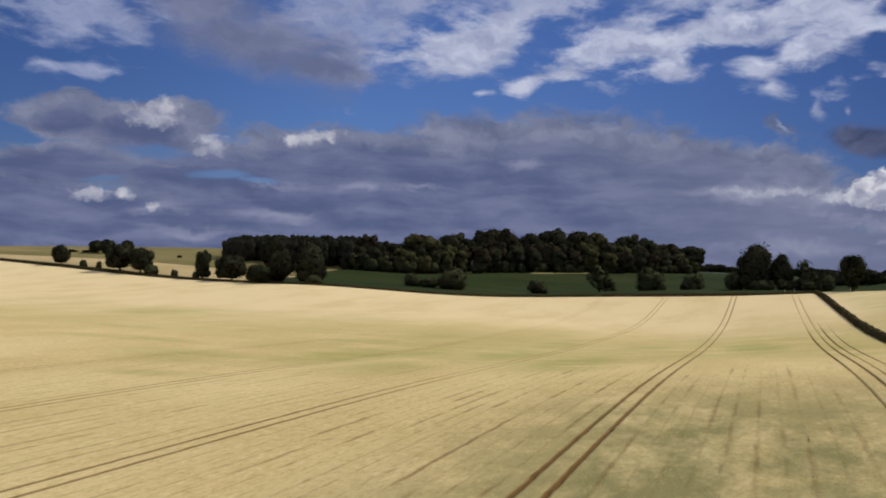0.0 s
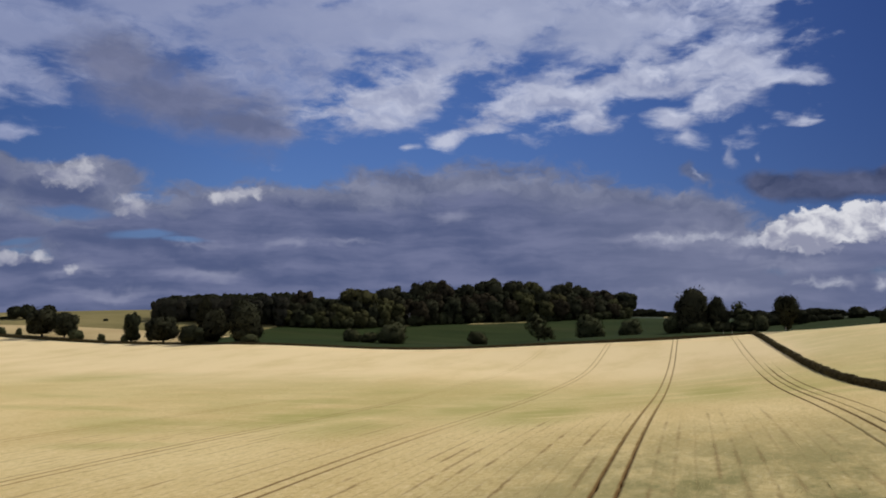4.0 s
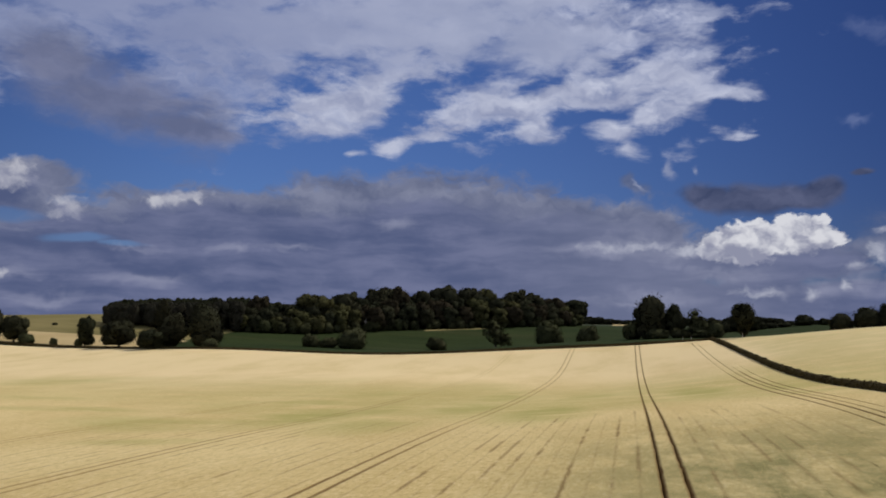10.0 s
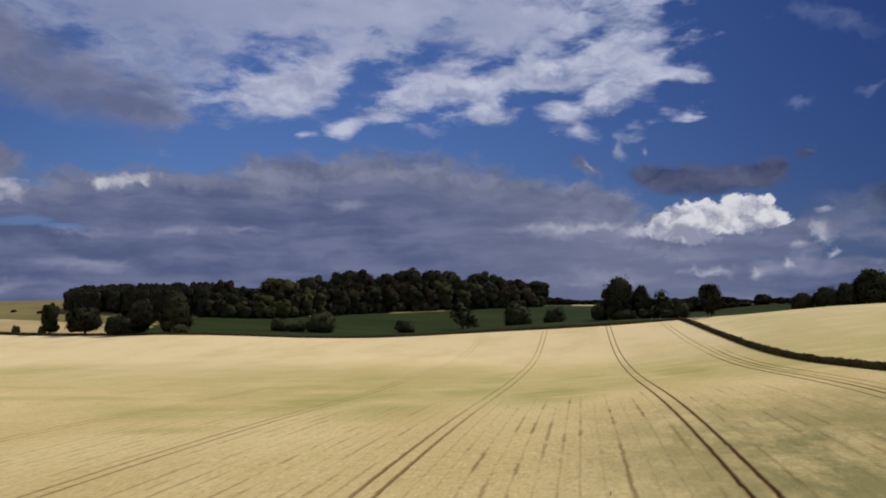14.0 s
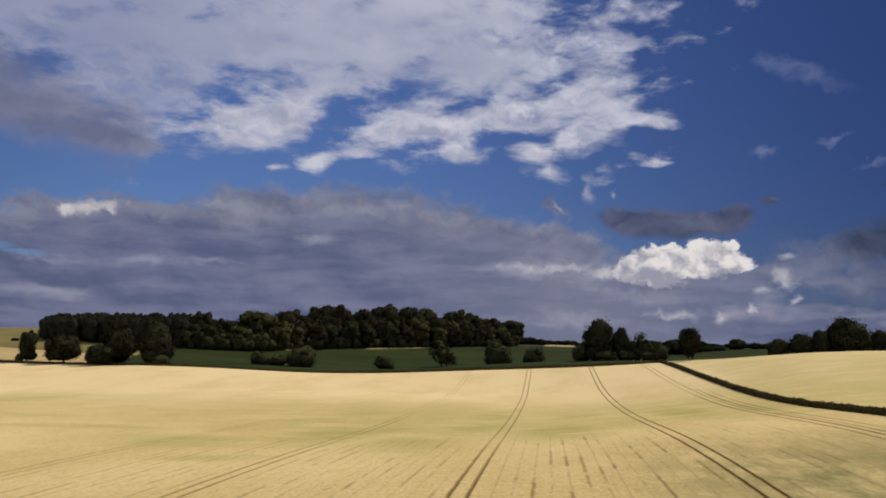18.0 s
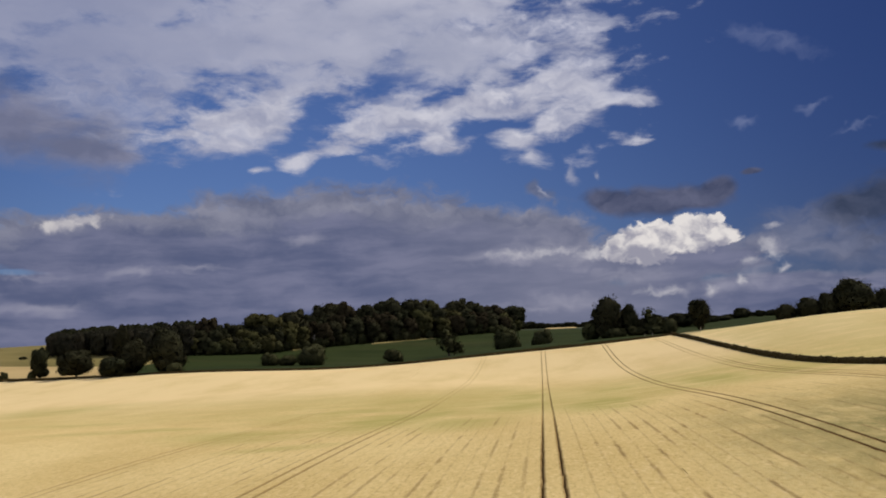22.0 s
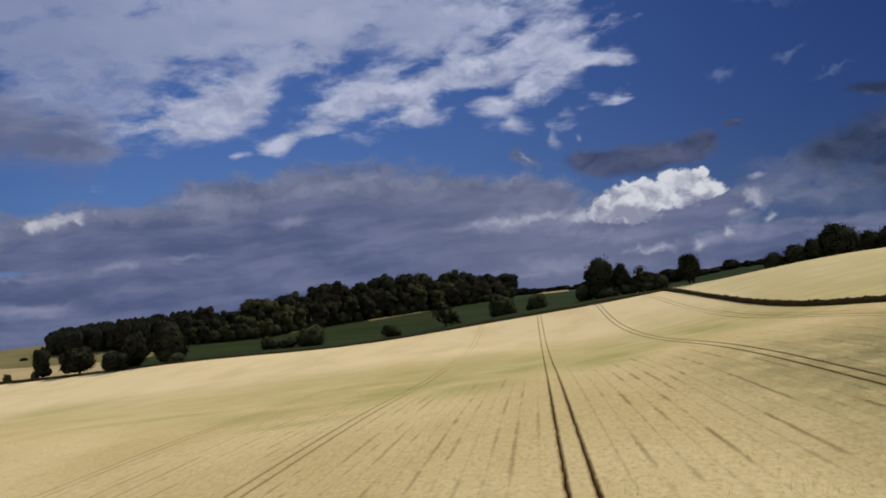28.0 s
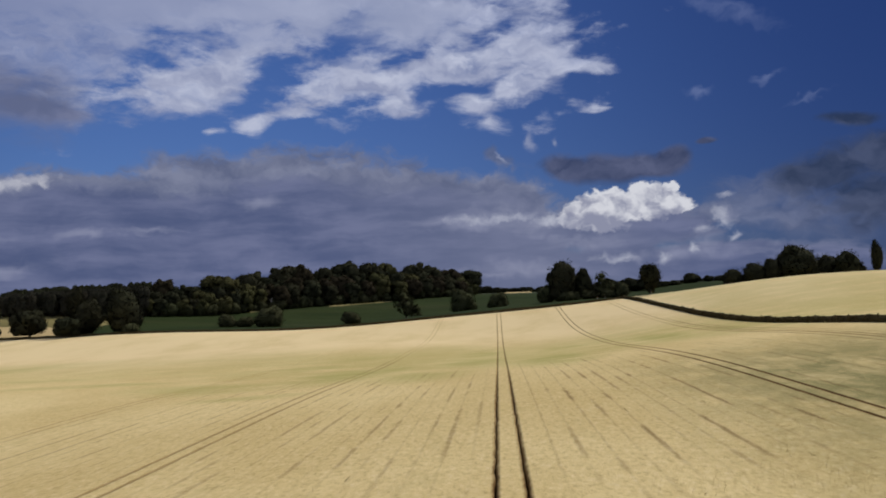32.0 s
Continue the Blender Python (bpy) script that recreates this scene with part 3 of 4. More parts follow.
def worn(r, Y):
    """How open a wheel track still is: the crop leans in over the older ones and far off."""
    if r > 22:
        return 0.66 * np.clip((226 - Y) / 24, 0.0, 1.0) * np.clip(0.7 + 0.6 * np.sin(Y * 0.06 + r), 0.2, 1.0)
    if r > 19:
        return 0.74 * np.clip((240 - Y) / 60, 0.3, 1.0) * np.clip(0.8 + 0.5 * np.sin(Y * 0.045 + r), 0.35, 1.0)
    if r > -10:
        return np.clip(1.05 - (Y - 50) / 220, 0.5, 1.0)
    if r > -30:
        return np.clip(1.3 - (Y - 25) / 100, 0.42, 1.0) * np.clip(1.0 + 0.25 * np.sin(Y * 0.09), 0.75, 1.0)
    return (0.6 if r > -60 else 0.36) * np.clip(1.3 - (Y - 60) / 140 + 0.25 * np.sin(Y * 0.09), 0.3, 1.0)


def wheat_grid(name, x0, x1, y0, top, label, rails, drills, fine, side):
    cols = {round(x, 3) for x in np.arange(x0, x1 + 0.01, 2.0)} | {x1}
    for r in rails:
        cols |= {round(r + d, 3) for d in (-0.3, -TRACK - 0.02, -TRACK, TRACK, TRACK + 0.02, 0.3)}
    for r in drills:
        cols |= {round(r + d, 3) for d in (-0.3, -0.2, -0.13, -0.055, 0.055, 0.13, 0.2, 0.3)}
    xs = np.array(sorted(c for c in cols if x0 <= c <= x1))
    ys = graded([(y0, 4), (28, fine), (130, fine * 2), (300, 1)])
    vs = np.concatenate([ys, 300 + np.linspace(0, 1, 20)[1:] * 1000])
    X = np.repeat(xs[None], len(vs), 0)
    Y = np.where(vs[:, None] <= 300, vs[:, None], 300 + (vs[:, None] - 300) / 1000 * (top(xs) - 300)[None])
    X[:, side] = hedge_x(Y[:, side]) + (-0.7 if side else 0.7)
    Z = lie(X, Y)
    gap, sunk = np.zeros_like(X), np.zeros_like(X)
    for r in rails:
        gap = np.maximum(gap, (np.abs(X - r) < TRACK + 0.03) * worn(r, Y))
        sunk = np.maximum(sunk, (np.abs(X - r) < TRACK + 0.01) * 0.5 * worn(r, Y))
    for j, r in enumerate(drills):
        near = np.where(np.abs(xs - r) < 0.25)[0]
        bold = (1.0 if -24 < r < 0 else 0.72) * (0.62 + 0.38 * abs(math.sin(r * 2.9 + 1.2)))
        for i in range(len(vs)):
            y = Y[i, near[0]]
            if y < 24 or y > 128:
                continue
            n = noise.fractal(Vector((y * 0.055, r * 3.7, 5.0)), 0.6, 2.0, 3)
            m = noise.noise(Vector((y * 0.45, r * 1.9, 1.0)))
            far = min(1.0, max(0.0, (y - 24) / 22)) * min(1.0, max(0.0, (128 - y - 9 * math.sin(r * 1.3)) / 20))
            faint = 0.30 * min(1.0, max(0.0, 0.7 + m))
            smudge = min(1.0, max(0.0, (n + 0.35 * m + 0.02) * 2.4))
            k = bold * far * max(faint, 0.66 * smudge)
            for q in near:
                d = abs(xs[q] - r)
                gap[i, q] = max(gap[i, q], k if d < 0.1 else k * (0.7 * smudge if d < 0.15 else 0.35 * max(0.0, smudge - 0.5)))
    jitter = np.array([noise.noise(Vector((0.0, v * 0.35, 3.0))) * 0.07 for v in vs])
    ragged = np.zeros_like(X)
    for i, k in zip(*np.nonzero(gap > 0)):
        ragged[i, k] = noise.noise(Vector((xs[k] * 3.1, vs[i] * 0.9, 7.0))) * (0.05 if sunk[i, k] > 0 else 0.12)
    X = X + np.where(gap > 0, jitter[:, None] + ragged, 0)
    Z = Z - sunk
    bend = 9 * np.sin(X * 0.045) + 5 * np.sin(X * 0.13 + 1)
    band = np.clip((Y - (124 - 0.10 * X) - bend) / 18, 0, 1) * np.clip(((232 - 0.18 * X) - Y + bend) / 45, 0, 1)
    wet = 0.5 * band * (0.45 + 0.55 * np.clip((X + 110) / 60, 0, 1))
    for lx, ly, a, b, k in LENSES:
        wet = np.maximum(wet, k * np.clip(1.35 - np.hypot((X - lx) / (a * 1.15), (Y - ly - 0.5 * bend) / (b * 1.1)), 0, 1))
    wet = np.maximum(wet, np.where(X > 33, 0.4, 0.0))
    # near right: real weed growth and painted lens falloff together
    east = np.clip((X + 14) / 17, 0, 1) * np.clip((115 - Y) / 40, 0, 1)
    ripe = np.clip((Y - 185 + bend) / 70, 0, 1)
    Z[-1] -= 0.8
    Z[0] -= 0.8
    return tagged(sheet_mesh(name, X, Y, Z, WHEAT, (("gap", gap), ("wet", wet), ("weedy_dim", east), ("ripe", ripe))), label, "wheat field", kind="structure")


wheat_grid("wheat_field", -640, 27.4, -60, edge, "ripe golden wheat field with sunken tractor tramlines", RAILS + HEADLAND, DRILL, 0.75, -1)
wheat_grid("wheat_field", 33.8, 330, -60, lambda x: edge(28) + 6 + 0.05 * x, "ripe golden wheat on the rising field beyond the hedge", [], [], 6, 0)

# ---- things ----


def thing(name, label, category, group="", at=(0, 0, 0)):
    e = new(name)
    e.location = at
    return tagged(e, label, category, group)


def raw_part(name, verts, faces, mat, parent, label=""):
    me = bpy.data.meshes.new(name)
    me.from_pydata(verts, [], faces)
    me.materials.append(mat)
    ob = new(name, me)
    ob.parent = parent
    return tagged(ob, label)


def leaf_cards(rng, centres, radii, count, size):
    """Small bent leaf sprays scattered through clumps. Two triangles each."""
    n = len(centres) * count
    c = np.repeat(centres, count, 0)
    r = np.repeat(radii, count)
    d = rng.normal(size=(n, 3))
    d /= np.linalg.norm(d, axis=1)[:, None]
    p = c + d * (r * rng.uniform(0.55, 1.05, n))[:, None] * np.array([1, 1, 0.85])
    face = d + 0.42 * rng.normal(size=(n, 3))
    a = np.cross(face, rng.normal(size=(n, 3)))
    a /= np.linalg.norm(a, axis=1)[:, None] + 1e-9
    b = np.cross(face, a)
    b /= np.linalg.norm(b, axis=1)[:, None] + 1e-9
    s = size * rng.uniform(0.6, 1.4, n)[:, None]
    v = np.stack([p - a * s, p + b * s * 0.7, p + a * s, p - b * s * 0.7 + d * s * 0.3], 1).reshape(-1, 3)
    return v


def card_mesh(name, v, mat, normals=None):
    me = bpy.data.meshes.new(name)
    q = len(v) // 4
    me.vertices.add(len(v))
    me.vertices.foreach_set("co", v.astype(np.float32).ravel())
    me.loops.add(len(v))
    me.loops.foreach_set("vertex_index", np.arange(len(v), dtype=np.int32))
    me.polygons.add(q)
    me.polygons.foreach_set("loop_start", np.arange(0, len(v), 4, dtype=np.int32))
    me.polygons.foreach_set("use_smooth", np.ones(q, bool))
    me.update(calc_edges=True)
    if normals is not None:
        me.normals_split_custom_set_from_vertices(normals)
    me.materials.append(mat)
    return me


def limb(verts, faces, a, b, ra, rb, sides=7):
    a, b = Vector(a), Vector(b)
    t = (b - a).to_track_quat("Z", "Y").to_matrix()
    k = len(verts)
    for p, r in ((a, ra), (b, rb)):
        for i in range(sides):
            w = 2 * math.pi * i / sides
            verts.append(p + t @ Vector((r * math.cos(w), r * math.sin(w), 0)))
    for i in range(sides):
        j = (i + 1) % sides
        faces.append((k + i, k + j, k + sides + j, k + sides + i))


# crown forms: bole, then lobes of (out, height, reach, half height), the first in the middle and the others round it
FORMS = {}
FORMS["dome"] = (0.13, [(0.0, 0.50, 4.6, 0.44), (2.6, 0.34, 2.5, 0.19), (2.7, 0.38, 2.4, 0.20), (2.5, 0.30, 2.6, 0.16), (2.2, 0.55, 2.5, 0.22), (2.3, 0.48, 2.5, 0.24), (1.3, 0.78, 2.3, 0.17)])
FORMS["tall"] = (0.04, [(0.2, 0.42, 3.6, 0.30), (0.9, 0.66, 3.9, 0.27), (1.2, 0.80, 2.6, 0.17), (1.9, 0.55, 2.6, 0.20), (2.3, 0.22, 2.0, 0.13), (1.8, 0.36, 2.4, 0.18)])
FORMS["broad"] = (0.05, [(0.0, 0.48, 4.5, 0.46), (2.3, 0.62, 2.7, 0.22), (2.5, 0.50, 2.5, 0.25), (2.4, 0.68, 2.3, 0.18), (1.2, 0.80, 2.4, 0.17), (2.9, 0.36, 2.2, 0.25), (2.7, 0.26, 2.4, 0.2)])
FORMS["low"] = (0.0, [(0.0, 0.40, 4.3, 0.50), (2.2, 0.50, 2.4, 0.30), (2.4, 0.34, 2.3, 0.32), (2.0, 0.66, 2.0, 0.26), (2.4, 0.26, 2.4, 0.26)])
FORMS["oval"] = (0.08, [(0.0, 0.62, 4.6, 0.37), (1.5, 0.76, 2.6, 0.17), (1.6, 0.66, 2.6, 0.18), (1.7, 0.52, 2.5, 0.18), (1.0, 0.32, 2.3, 0.18), (0.5, 0.20, 1.8, 0.10)])
FORMS["head"] = (0.10, [(0.0, 0.66, 4.4, 0.33), (2.0, 0.72, 2.6, 0.18), (2.0, 0.60, 2.6, 0.18), (1.8, 0.82, 2.4, 0.13), (1.9, 0.50, 2.3, 0.15), (0.9, 0.34, 2.3, 0.18), (0.3, 0.20, 1.7, 0.10)])
FORMS["round"] = (0.02, [(0.0, 0.50, 4.5, 0.46), (1.8, 0.66, 2.8, 0.20), (2.2, 0.46, 2.8, 0.22), (2.4, 0.30, 2.8, 0.20), (0.9, 0.84, 2.2, 0.13), (2.7, 0.22, 2.6, 0.16), (2.5, 0.38, 2.6, 0.18)])
FORMS["canopy"] = (0.05, [(0.0, 0.52, 4.4, 0.42), (2.7, 0.80, 2.6, 0.17), (2.8, 0.76, 2.5, 0.18), (2.6, 0.82, 2.4, 0.16), (0.4, 0.86, 3.0, 0.13), (3.0, 0.58, 2.3, 0.20), (3.0, 0.50, 2.4, 0.22), (2.9, 0.34, 2.4, 0.2), (2.6, 0.24, 2.4, 0.18)])
FORMS["airy"] = (0.10, [(0.3, 0.45, 3.2, 0.30), (2.4, 0.66, 2.0, 0.16), (2.6, 0.50, 1.9, 0.15), (2.8, 0.34, 1.9, 0.12), (1.2, 0.84, 1.8, 0.13), (3.0, 0.24, 1.7, 0.10)])


def billow(q, salt):
    """How far a crown's skin swells or sinks in a direction."""
    return 1 + 0.20 * noise.noise(Vector((q[0] * 1.5 + salt, q[1] * 1.5, q[2] * 1.5))) + 0.15 * noise.noise(Vector((q[0] * 3.6, q[1] * 3.6 + salt, q[2] * 3.6)))


def tree(seed, form, leaf, label, group, name="tree", cards=2600, size=0.30, fill=0.90, open_=0.0):
    """A tree 12 m high and 5 m from stem to rim: trunk with limbs, crown of leaf sprays over close inner leafage. Scaled where it stands."""
    rng = np.random.default_rng(seed)
    height, spread = 12.0, 5.0
    bole, lobes = FORMS[form]
    e = thing(name, label, "shrub" if name == "shrub" else "tree", group)
    verts, faces = [], []
    r0 = 0.36
    limb(verts, faces, (0, 0, -1.5), (0, 0, bole * height * 0.6 + 0.6), r0 * 1.4, r0)
    limb(verts, faces, (0, 0, bole * height * 0.6 + 0.6), (0.3, 0, height * 0.75), r0, r0 * 0.3)
    # boughs of the form, and the swellings that each carries
    bodies = []
    start = rng.uniform(0, 6)
    for k, (off, up, r, half) in enumerate(lobes):
        w = start + k * 2.4 + rng.uniform(-0.4, 0.4)
        mid = np.array([math.cos(w) * off, math.sin(w) * off, height * (up + rng.uniform(-0.03, 0.03))])
        size3 = np.array([r, r, half * height]) * rng.uniform(0.9, 1.1)
        bodies.append((mid, size3))
        limb(verts, faces, (0.1, 0, height * (bole + 0.06 * rng.uniform())), tuple(mid + np.array([0, 0, -0.2])), r0 * 0.45, r0 * 0.14, 5)
        for j in range(3 if r > 2.2 else 2):
            d = rng.normal(size=3) + np.array([0, 0, 0.35])
            d /= np.linalg.norm(d)
            q = r * rng.uniform(0.36, 0.54)
            bodies.append((mid + d * size3 * 0.78, np.array([q, q, min(q * 1.1, half * height * 0.7)])))
    area = sum(float(b[1][0] * b[1][2]) for b in bodies)
    out, ways = [], []
    for k, (mid, size3) in enumerate(bodies):
        salt = seed * 3.1 + k * 1.7
        n = max(40, int(cards * float(size3[0] * size3[2]) / area))
        d = rng.normal(size=(n, 3))
        d /= np.linalg.norm(d, axis=1)[:, None]
        swell = np.array([billow(q, salt) for q in d])
        p = mid + d * size3 * (swell * (0.9 + 0.22 * rng.uniform(0, 1, n) ** 1.6))[:, None]
        # sprays lie on the outside alone
        deep = np.zeros(n, bool)
        for i, (m2, s2) in enumerate(bodies):
            if i != k:
                deep |= np.linalg.norm((p - m2) / s2, axis=1) < 0.8
        p, d = p[~deep], d[~deep]
        if open_:
            keep = np.array([noise.noise(Vector(q) * 0.75) for q in p]) > open_ - 0.5
            p, d = p[keep], d[keep]
        n = len(p)
        face = d + 0.5 * rng.normal(size=(n, 3))
        a = np.cross(face, rng.normal(size=(n, 3)))
        a /= np.linalg.norm(a, axis=1)[:, None] + 1e-9
        b = np.cross(face, a)
        b /= np.linalg.norm(b, axis=1)[:, None] + 1e-9
        s = size * rng.uniform(0.6, 1.5, n)[:, None]
        v = np.stack([p - a * s, p + b * s * 0.7, p + a * s, p - b * s * 0.7 + d * s * 0.3], 1).reshape(-1, 3)
        # the close inner leafage
        rings, sides = (9, 14) if size3[0] > 2 else (6, 9)
        ball = np.zeros((rings + 1, sides, 3))
        for i in range(rings + 1):
            th = math.pi * i / rings
            for j in range(sides):
                ph = 2 * math.pi * j / sides
                q = np.array([math.sin(th) * math.cos(ph), math.sin(th) * math.sin(ph), math.cos(th)])
                ball[i, j] = mid + q * size3 * fill * billow(q, salt)
        nxt = np.roll(ball, -1, axis=1)
        u = np.stack([ball[1:], nxt[1:], nxt[:-1], ball[:-1]], 2).reshape(-1, 3)
        for piece in (v, u):
            out.append(piece)
            g = (piece - mid) / size3 ** 2
            ways.append(g / (np.linalg.norm(g, axis=1)[:, None] + 1e-6) * 0.6)
    v, g = np.concatenate(out), np.concatenate(ways)
    whole = v - np.array([0, 0, height * 0.38])
    g = g + whole / (np.linalg.norm(whole, axis=1)[:, None] + 1e-6) * 0.6
    g += rng.normal(size=(len(g) // 4, 3)).repeat(4, 0) * 0.07
    g /= np.linalg.norm(g, axis=1)[:, None] + 1e-6
    rim = np.percentile(np.hypot(v[:, 0], v[:, 1]), 97) / spread
    v[:, :2] /= rim
    v[:, 2] *= height / np.percentile(v[:, 2], 99.6)
    floor_ = bole * height + 0.05
    v[:, 2] = np.where(v[:, 2] < floor_, floor_ + (floor_ - v[:, 2]) * 0.12 * np.sin(v[:, 0] * 2.1 + v[:, 1] * 1.3), v[:, 2])
    raw_part("trunk", verts, faces, BARK, e)
    crown = new("crown", card_mesh("crown", v, leaf, g.astype(np.float32)))
    crown.parent = e
    return e


USED = set()


def stand(kinds, x, y, height, spread, turn=0.0, label="", sink=0.7):
    """A tree of one of the kinds, so high and so wide, on the land."""
    ob = kinds[int(abs(x * 7 + y * 3)) % len(kinds)]
    if ob.name in USED:
        ob = copy_thing(ob, Matrix.Identity(4))
    else:
        USED.add(ob.name)
    ob.matrix_basis = Matrix.LocRotScale((x, y, lie1(x, y) - sink), Euler((0, 0, turn)), (spread / 4.8, spread / 4.8, (height + sink) / 12))
    return tagged(ob, label)


# hedges
def hedge(name, line, height, width, label, per_metre, size=0.16, seed=5):
    rng = np.random.default_rng(seed)
    e = thing(name, label, "hedge")
    pts = [line(t) for t in np.linspace(0, 1, 120)]
    verts, faces = [], []
    for i, (x, y) in enumerate(pts):
        h = height * (0.85 + 0.15 * noise.noise(Vector((x * 0.15, y * 0.15, seed))))
        nx, ny = pts[min(i + 1, len(pts) - 1)][0] - pts[max(i - 1, 0)][0], pts[min(i + 1, len(pts) - 1)][1] - pts[max(i - 1, 0)][1]
        k = math.hypot(nx, ny)
        nx, ny = -ny / k, nx / k
        z = lie1(x, y) - 0.75
        for o, q in ((-0.5, 0), (-0.45, 0.7), (-0.2, 0.95), (0.2, 0.95), (0.45, 0.7), (0.5, 0)):
            verts.append((x + nx * o * width * 0.85, y + ny * o * width * 0.85, z + q * (h + 0.6)))
        if i:
            b = 6 * i
            for s in range(5):
                faces.append((b - 6 + s, b - 5 + s, b + 1 + s, b + s))
    raw_part("core", verts, faces, HEDGE, e)
    length = sum(math.dist(a, b) for a, b in zip(pts, pts[1:]))
    n = int(length * per_metre / 6)
    ts = rng.uniform(0, 1, n)
    c = []
    for t in ts:
        x, y = line(t)
        h = height * (0.85 + 0.25 * noise.noise(Vector((x * 0.15, y * 0.15, seed))) + 0.18 * noise.noise(Vector((x * 0.9, y * 0.9, seed))))
        a = rng.uniform(-1, 1)
        c.append((x + a * width * 0.5, y + a * width * 0.5 * 0.2, lie1(x, y) - 0.3 + h * (1 - 0.35 * a * a) * rng.uniform(0.25, 1.0)))
    f = new("foliage", card_mesh("foliage", leaf_cards(rng, np.array(c), np.full(n, 0.32), 6, size), HEDGE))
    f.parent = e
    return e


hedge("hedge", lambda t: (hedge_x(-40 + 369 * t), -40 + 369 * t), 1.45, 1.7, "dense dark trimmed hedge between two wheat fields", 130)
hedge("hedge", lambda t: (28 - 500 * t, edge(28 - 500 * t) + 1.6), 1.1, 1.6, "low dark hedge along the far edge of the wheat", 30, 0.3, 9)

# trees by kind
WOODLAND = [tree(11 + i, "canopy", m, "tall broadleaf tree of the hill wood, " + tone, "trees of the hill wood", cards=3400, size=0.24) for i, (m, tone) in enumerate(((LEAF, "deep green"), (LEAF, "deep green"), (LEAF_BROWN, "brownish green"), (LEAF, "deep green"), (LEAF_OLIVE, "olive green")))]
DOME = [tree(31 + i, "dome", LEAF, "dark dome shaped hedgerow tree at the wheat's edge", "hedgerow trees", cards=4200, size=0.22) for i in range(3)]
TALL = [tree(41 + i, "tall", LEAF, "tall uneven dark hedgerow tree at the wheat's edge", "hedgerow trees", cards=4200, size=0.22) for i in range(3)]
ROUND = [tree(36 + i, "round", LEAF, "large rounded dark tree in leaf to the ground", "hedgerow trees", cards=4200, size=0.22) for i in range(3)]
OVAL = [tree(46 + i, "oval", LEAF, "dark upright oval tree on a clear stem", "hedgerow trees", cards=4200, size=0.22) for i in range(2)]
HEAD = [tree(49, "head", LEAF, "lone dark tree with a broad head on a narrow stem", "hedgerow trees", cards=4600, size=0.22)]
LIGHT = [tree(51 + i, "airy", LEAF_PALE, "pale leaved field tree with an open crown", "pasture trees", cards=3400, size=0.24, fill=0.55, open_=0.42) for i in range(3)]
BUSH = [tree(61 + i, "low", LEAF_PALE, "rounded green shrub", "shrubs", "shrub", 2600, 0.24) for i in range(3)]
GREENBUSH = [tree(66 + i, "low", LEAF_OLIVE, "light green leafy shrub", "shrubs", "shrub", 2600, 0.24) for i in range(2)]
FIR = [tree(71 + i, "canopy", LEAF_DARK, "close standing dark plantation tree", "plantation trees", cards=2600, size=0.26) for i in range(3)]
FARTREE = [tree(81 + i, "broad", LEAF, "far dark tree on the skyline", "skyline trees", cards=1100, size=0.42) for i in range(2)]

# along the far edge of the wheat: place, height, reach
HEDGEROW_TREES = [
    (DOME, -394, 400, 12.1, 5.5), (DOME, -340, 392, 15.8, 8.0), (DOME, -323, 390, 14.4, 6.8),
    (TALL, -272.5, 381, 15.5, 4.0), (DOME, -250.5, 377, 13.6, 8.2), (DOME, -224, 362, 9.6, 6.3),
    (OVAL, -228, 379, 23.4, 4.6), (ROUND, -221.5, 377, 17.2, 7.2), (ROUND, -203, 376, 21.5, 9.0),
]
SHRUBS = [
    (-372, 396, 4.3, 2.3), (-358, 394, 4.3, 1.8), (-313, 387, 5.4, 4.2),
    (-293, 383, 3.9, 2.0), (-276, 380, 4.3, 2.1), (-198, 371, 5.2, 4.9),
]
HILL_COPSE = [
    (-426, 460, 8.6, 4.8), (-415, 460, 9.4, 5.6), (-398, 460, 9.1, 4.5),
    (-447, 460, 1.7, 3.1), (-435, 460, 1.6, 3.1), (-331, 455, 1.5, 2.2), (-350, 456, 1.4, 1.6),
]
PASTURE_TREES = [
    (-81, 505, 17.4, 8.6), (-78, 508, 11.0, 6.2),
]
PASTURE_SHRUBS = [
    (-174, 440, 7.0, 5.2), (-164, 441, 5.4, 5.6), (-150, 441, 11.6, 8.3),
    (-110, 472, 7.0, 6.1), (-42, 430, 12.6, 7.3), (-23, 445, 9.6, 5.9),
    (9, 373, 4.6, 6.1), (20, 375, 3.9, 5.6), (28, 370, 3.3, 4.5),
]
CORNER_TREES = [
    (ROUND, 7, 377, 18.2, 6.9), (BUSH, -0.5, 379, 7.6, 4.2), (ROUND, 17, 380, 14.2, 4.6), (LIGHT, 27, 376, 11.7, 6.0), (BUSH, 27, 374, 7.4, 4.6),
    (BUSH, 33, 368, 6.6, 3.4), (HEAD, 39, 330, 12.5, 4.4),
]
CREST_TREES = [
    (73, 335, 7.4, 4.2), (82, 335, 9.4, 5.4), (89, 333, 10.6, 4.6), (98, 330, 15.1, 8.6),
    (97, 345, 12.6, 5.3), (111, 335, 11.4, 5.6), (117, 330, 12.1, 6.4),
]
# a further hedgerow over the valley behind the corner
FAR_ROW = [(x, 430 + 3 * math.sin(x), 6.0 + 1.3 * math.sin(x * 0.7), 4.0) for x in range(30, 52, 4)] + [(54, 424, 6.4, 4.2), (59, 430, 3.4, 3.2), (65, 432, 2.4, 3.0), (71, 434, 2.2, 3.4), (81, 440, 4.8, 4.4), (90, 440, 3.0, 2.8), (97, 444, 2.6, 3.2)]
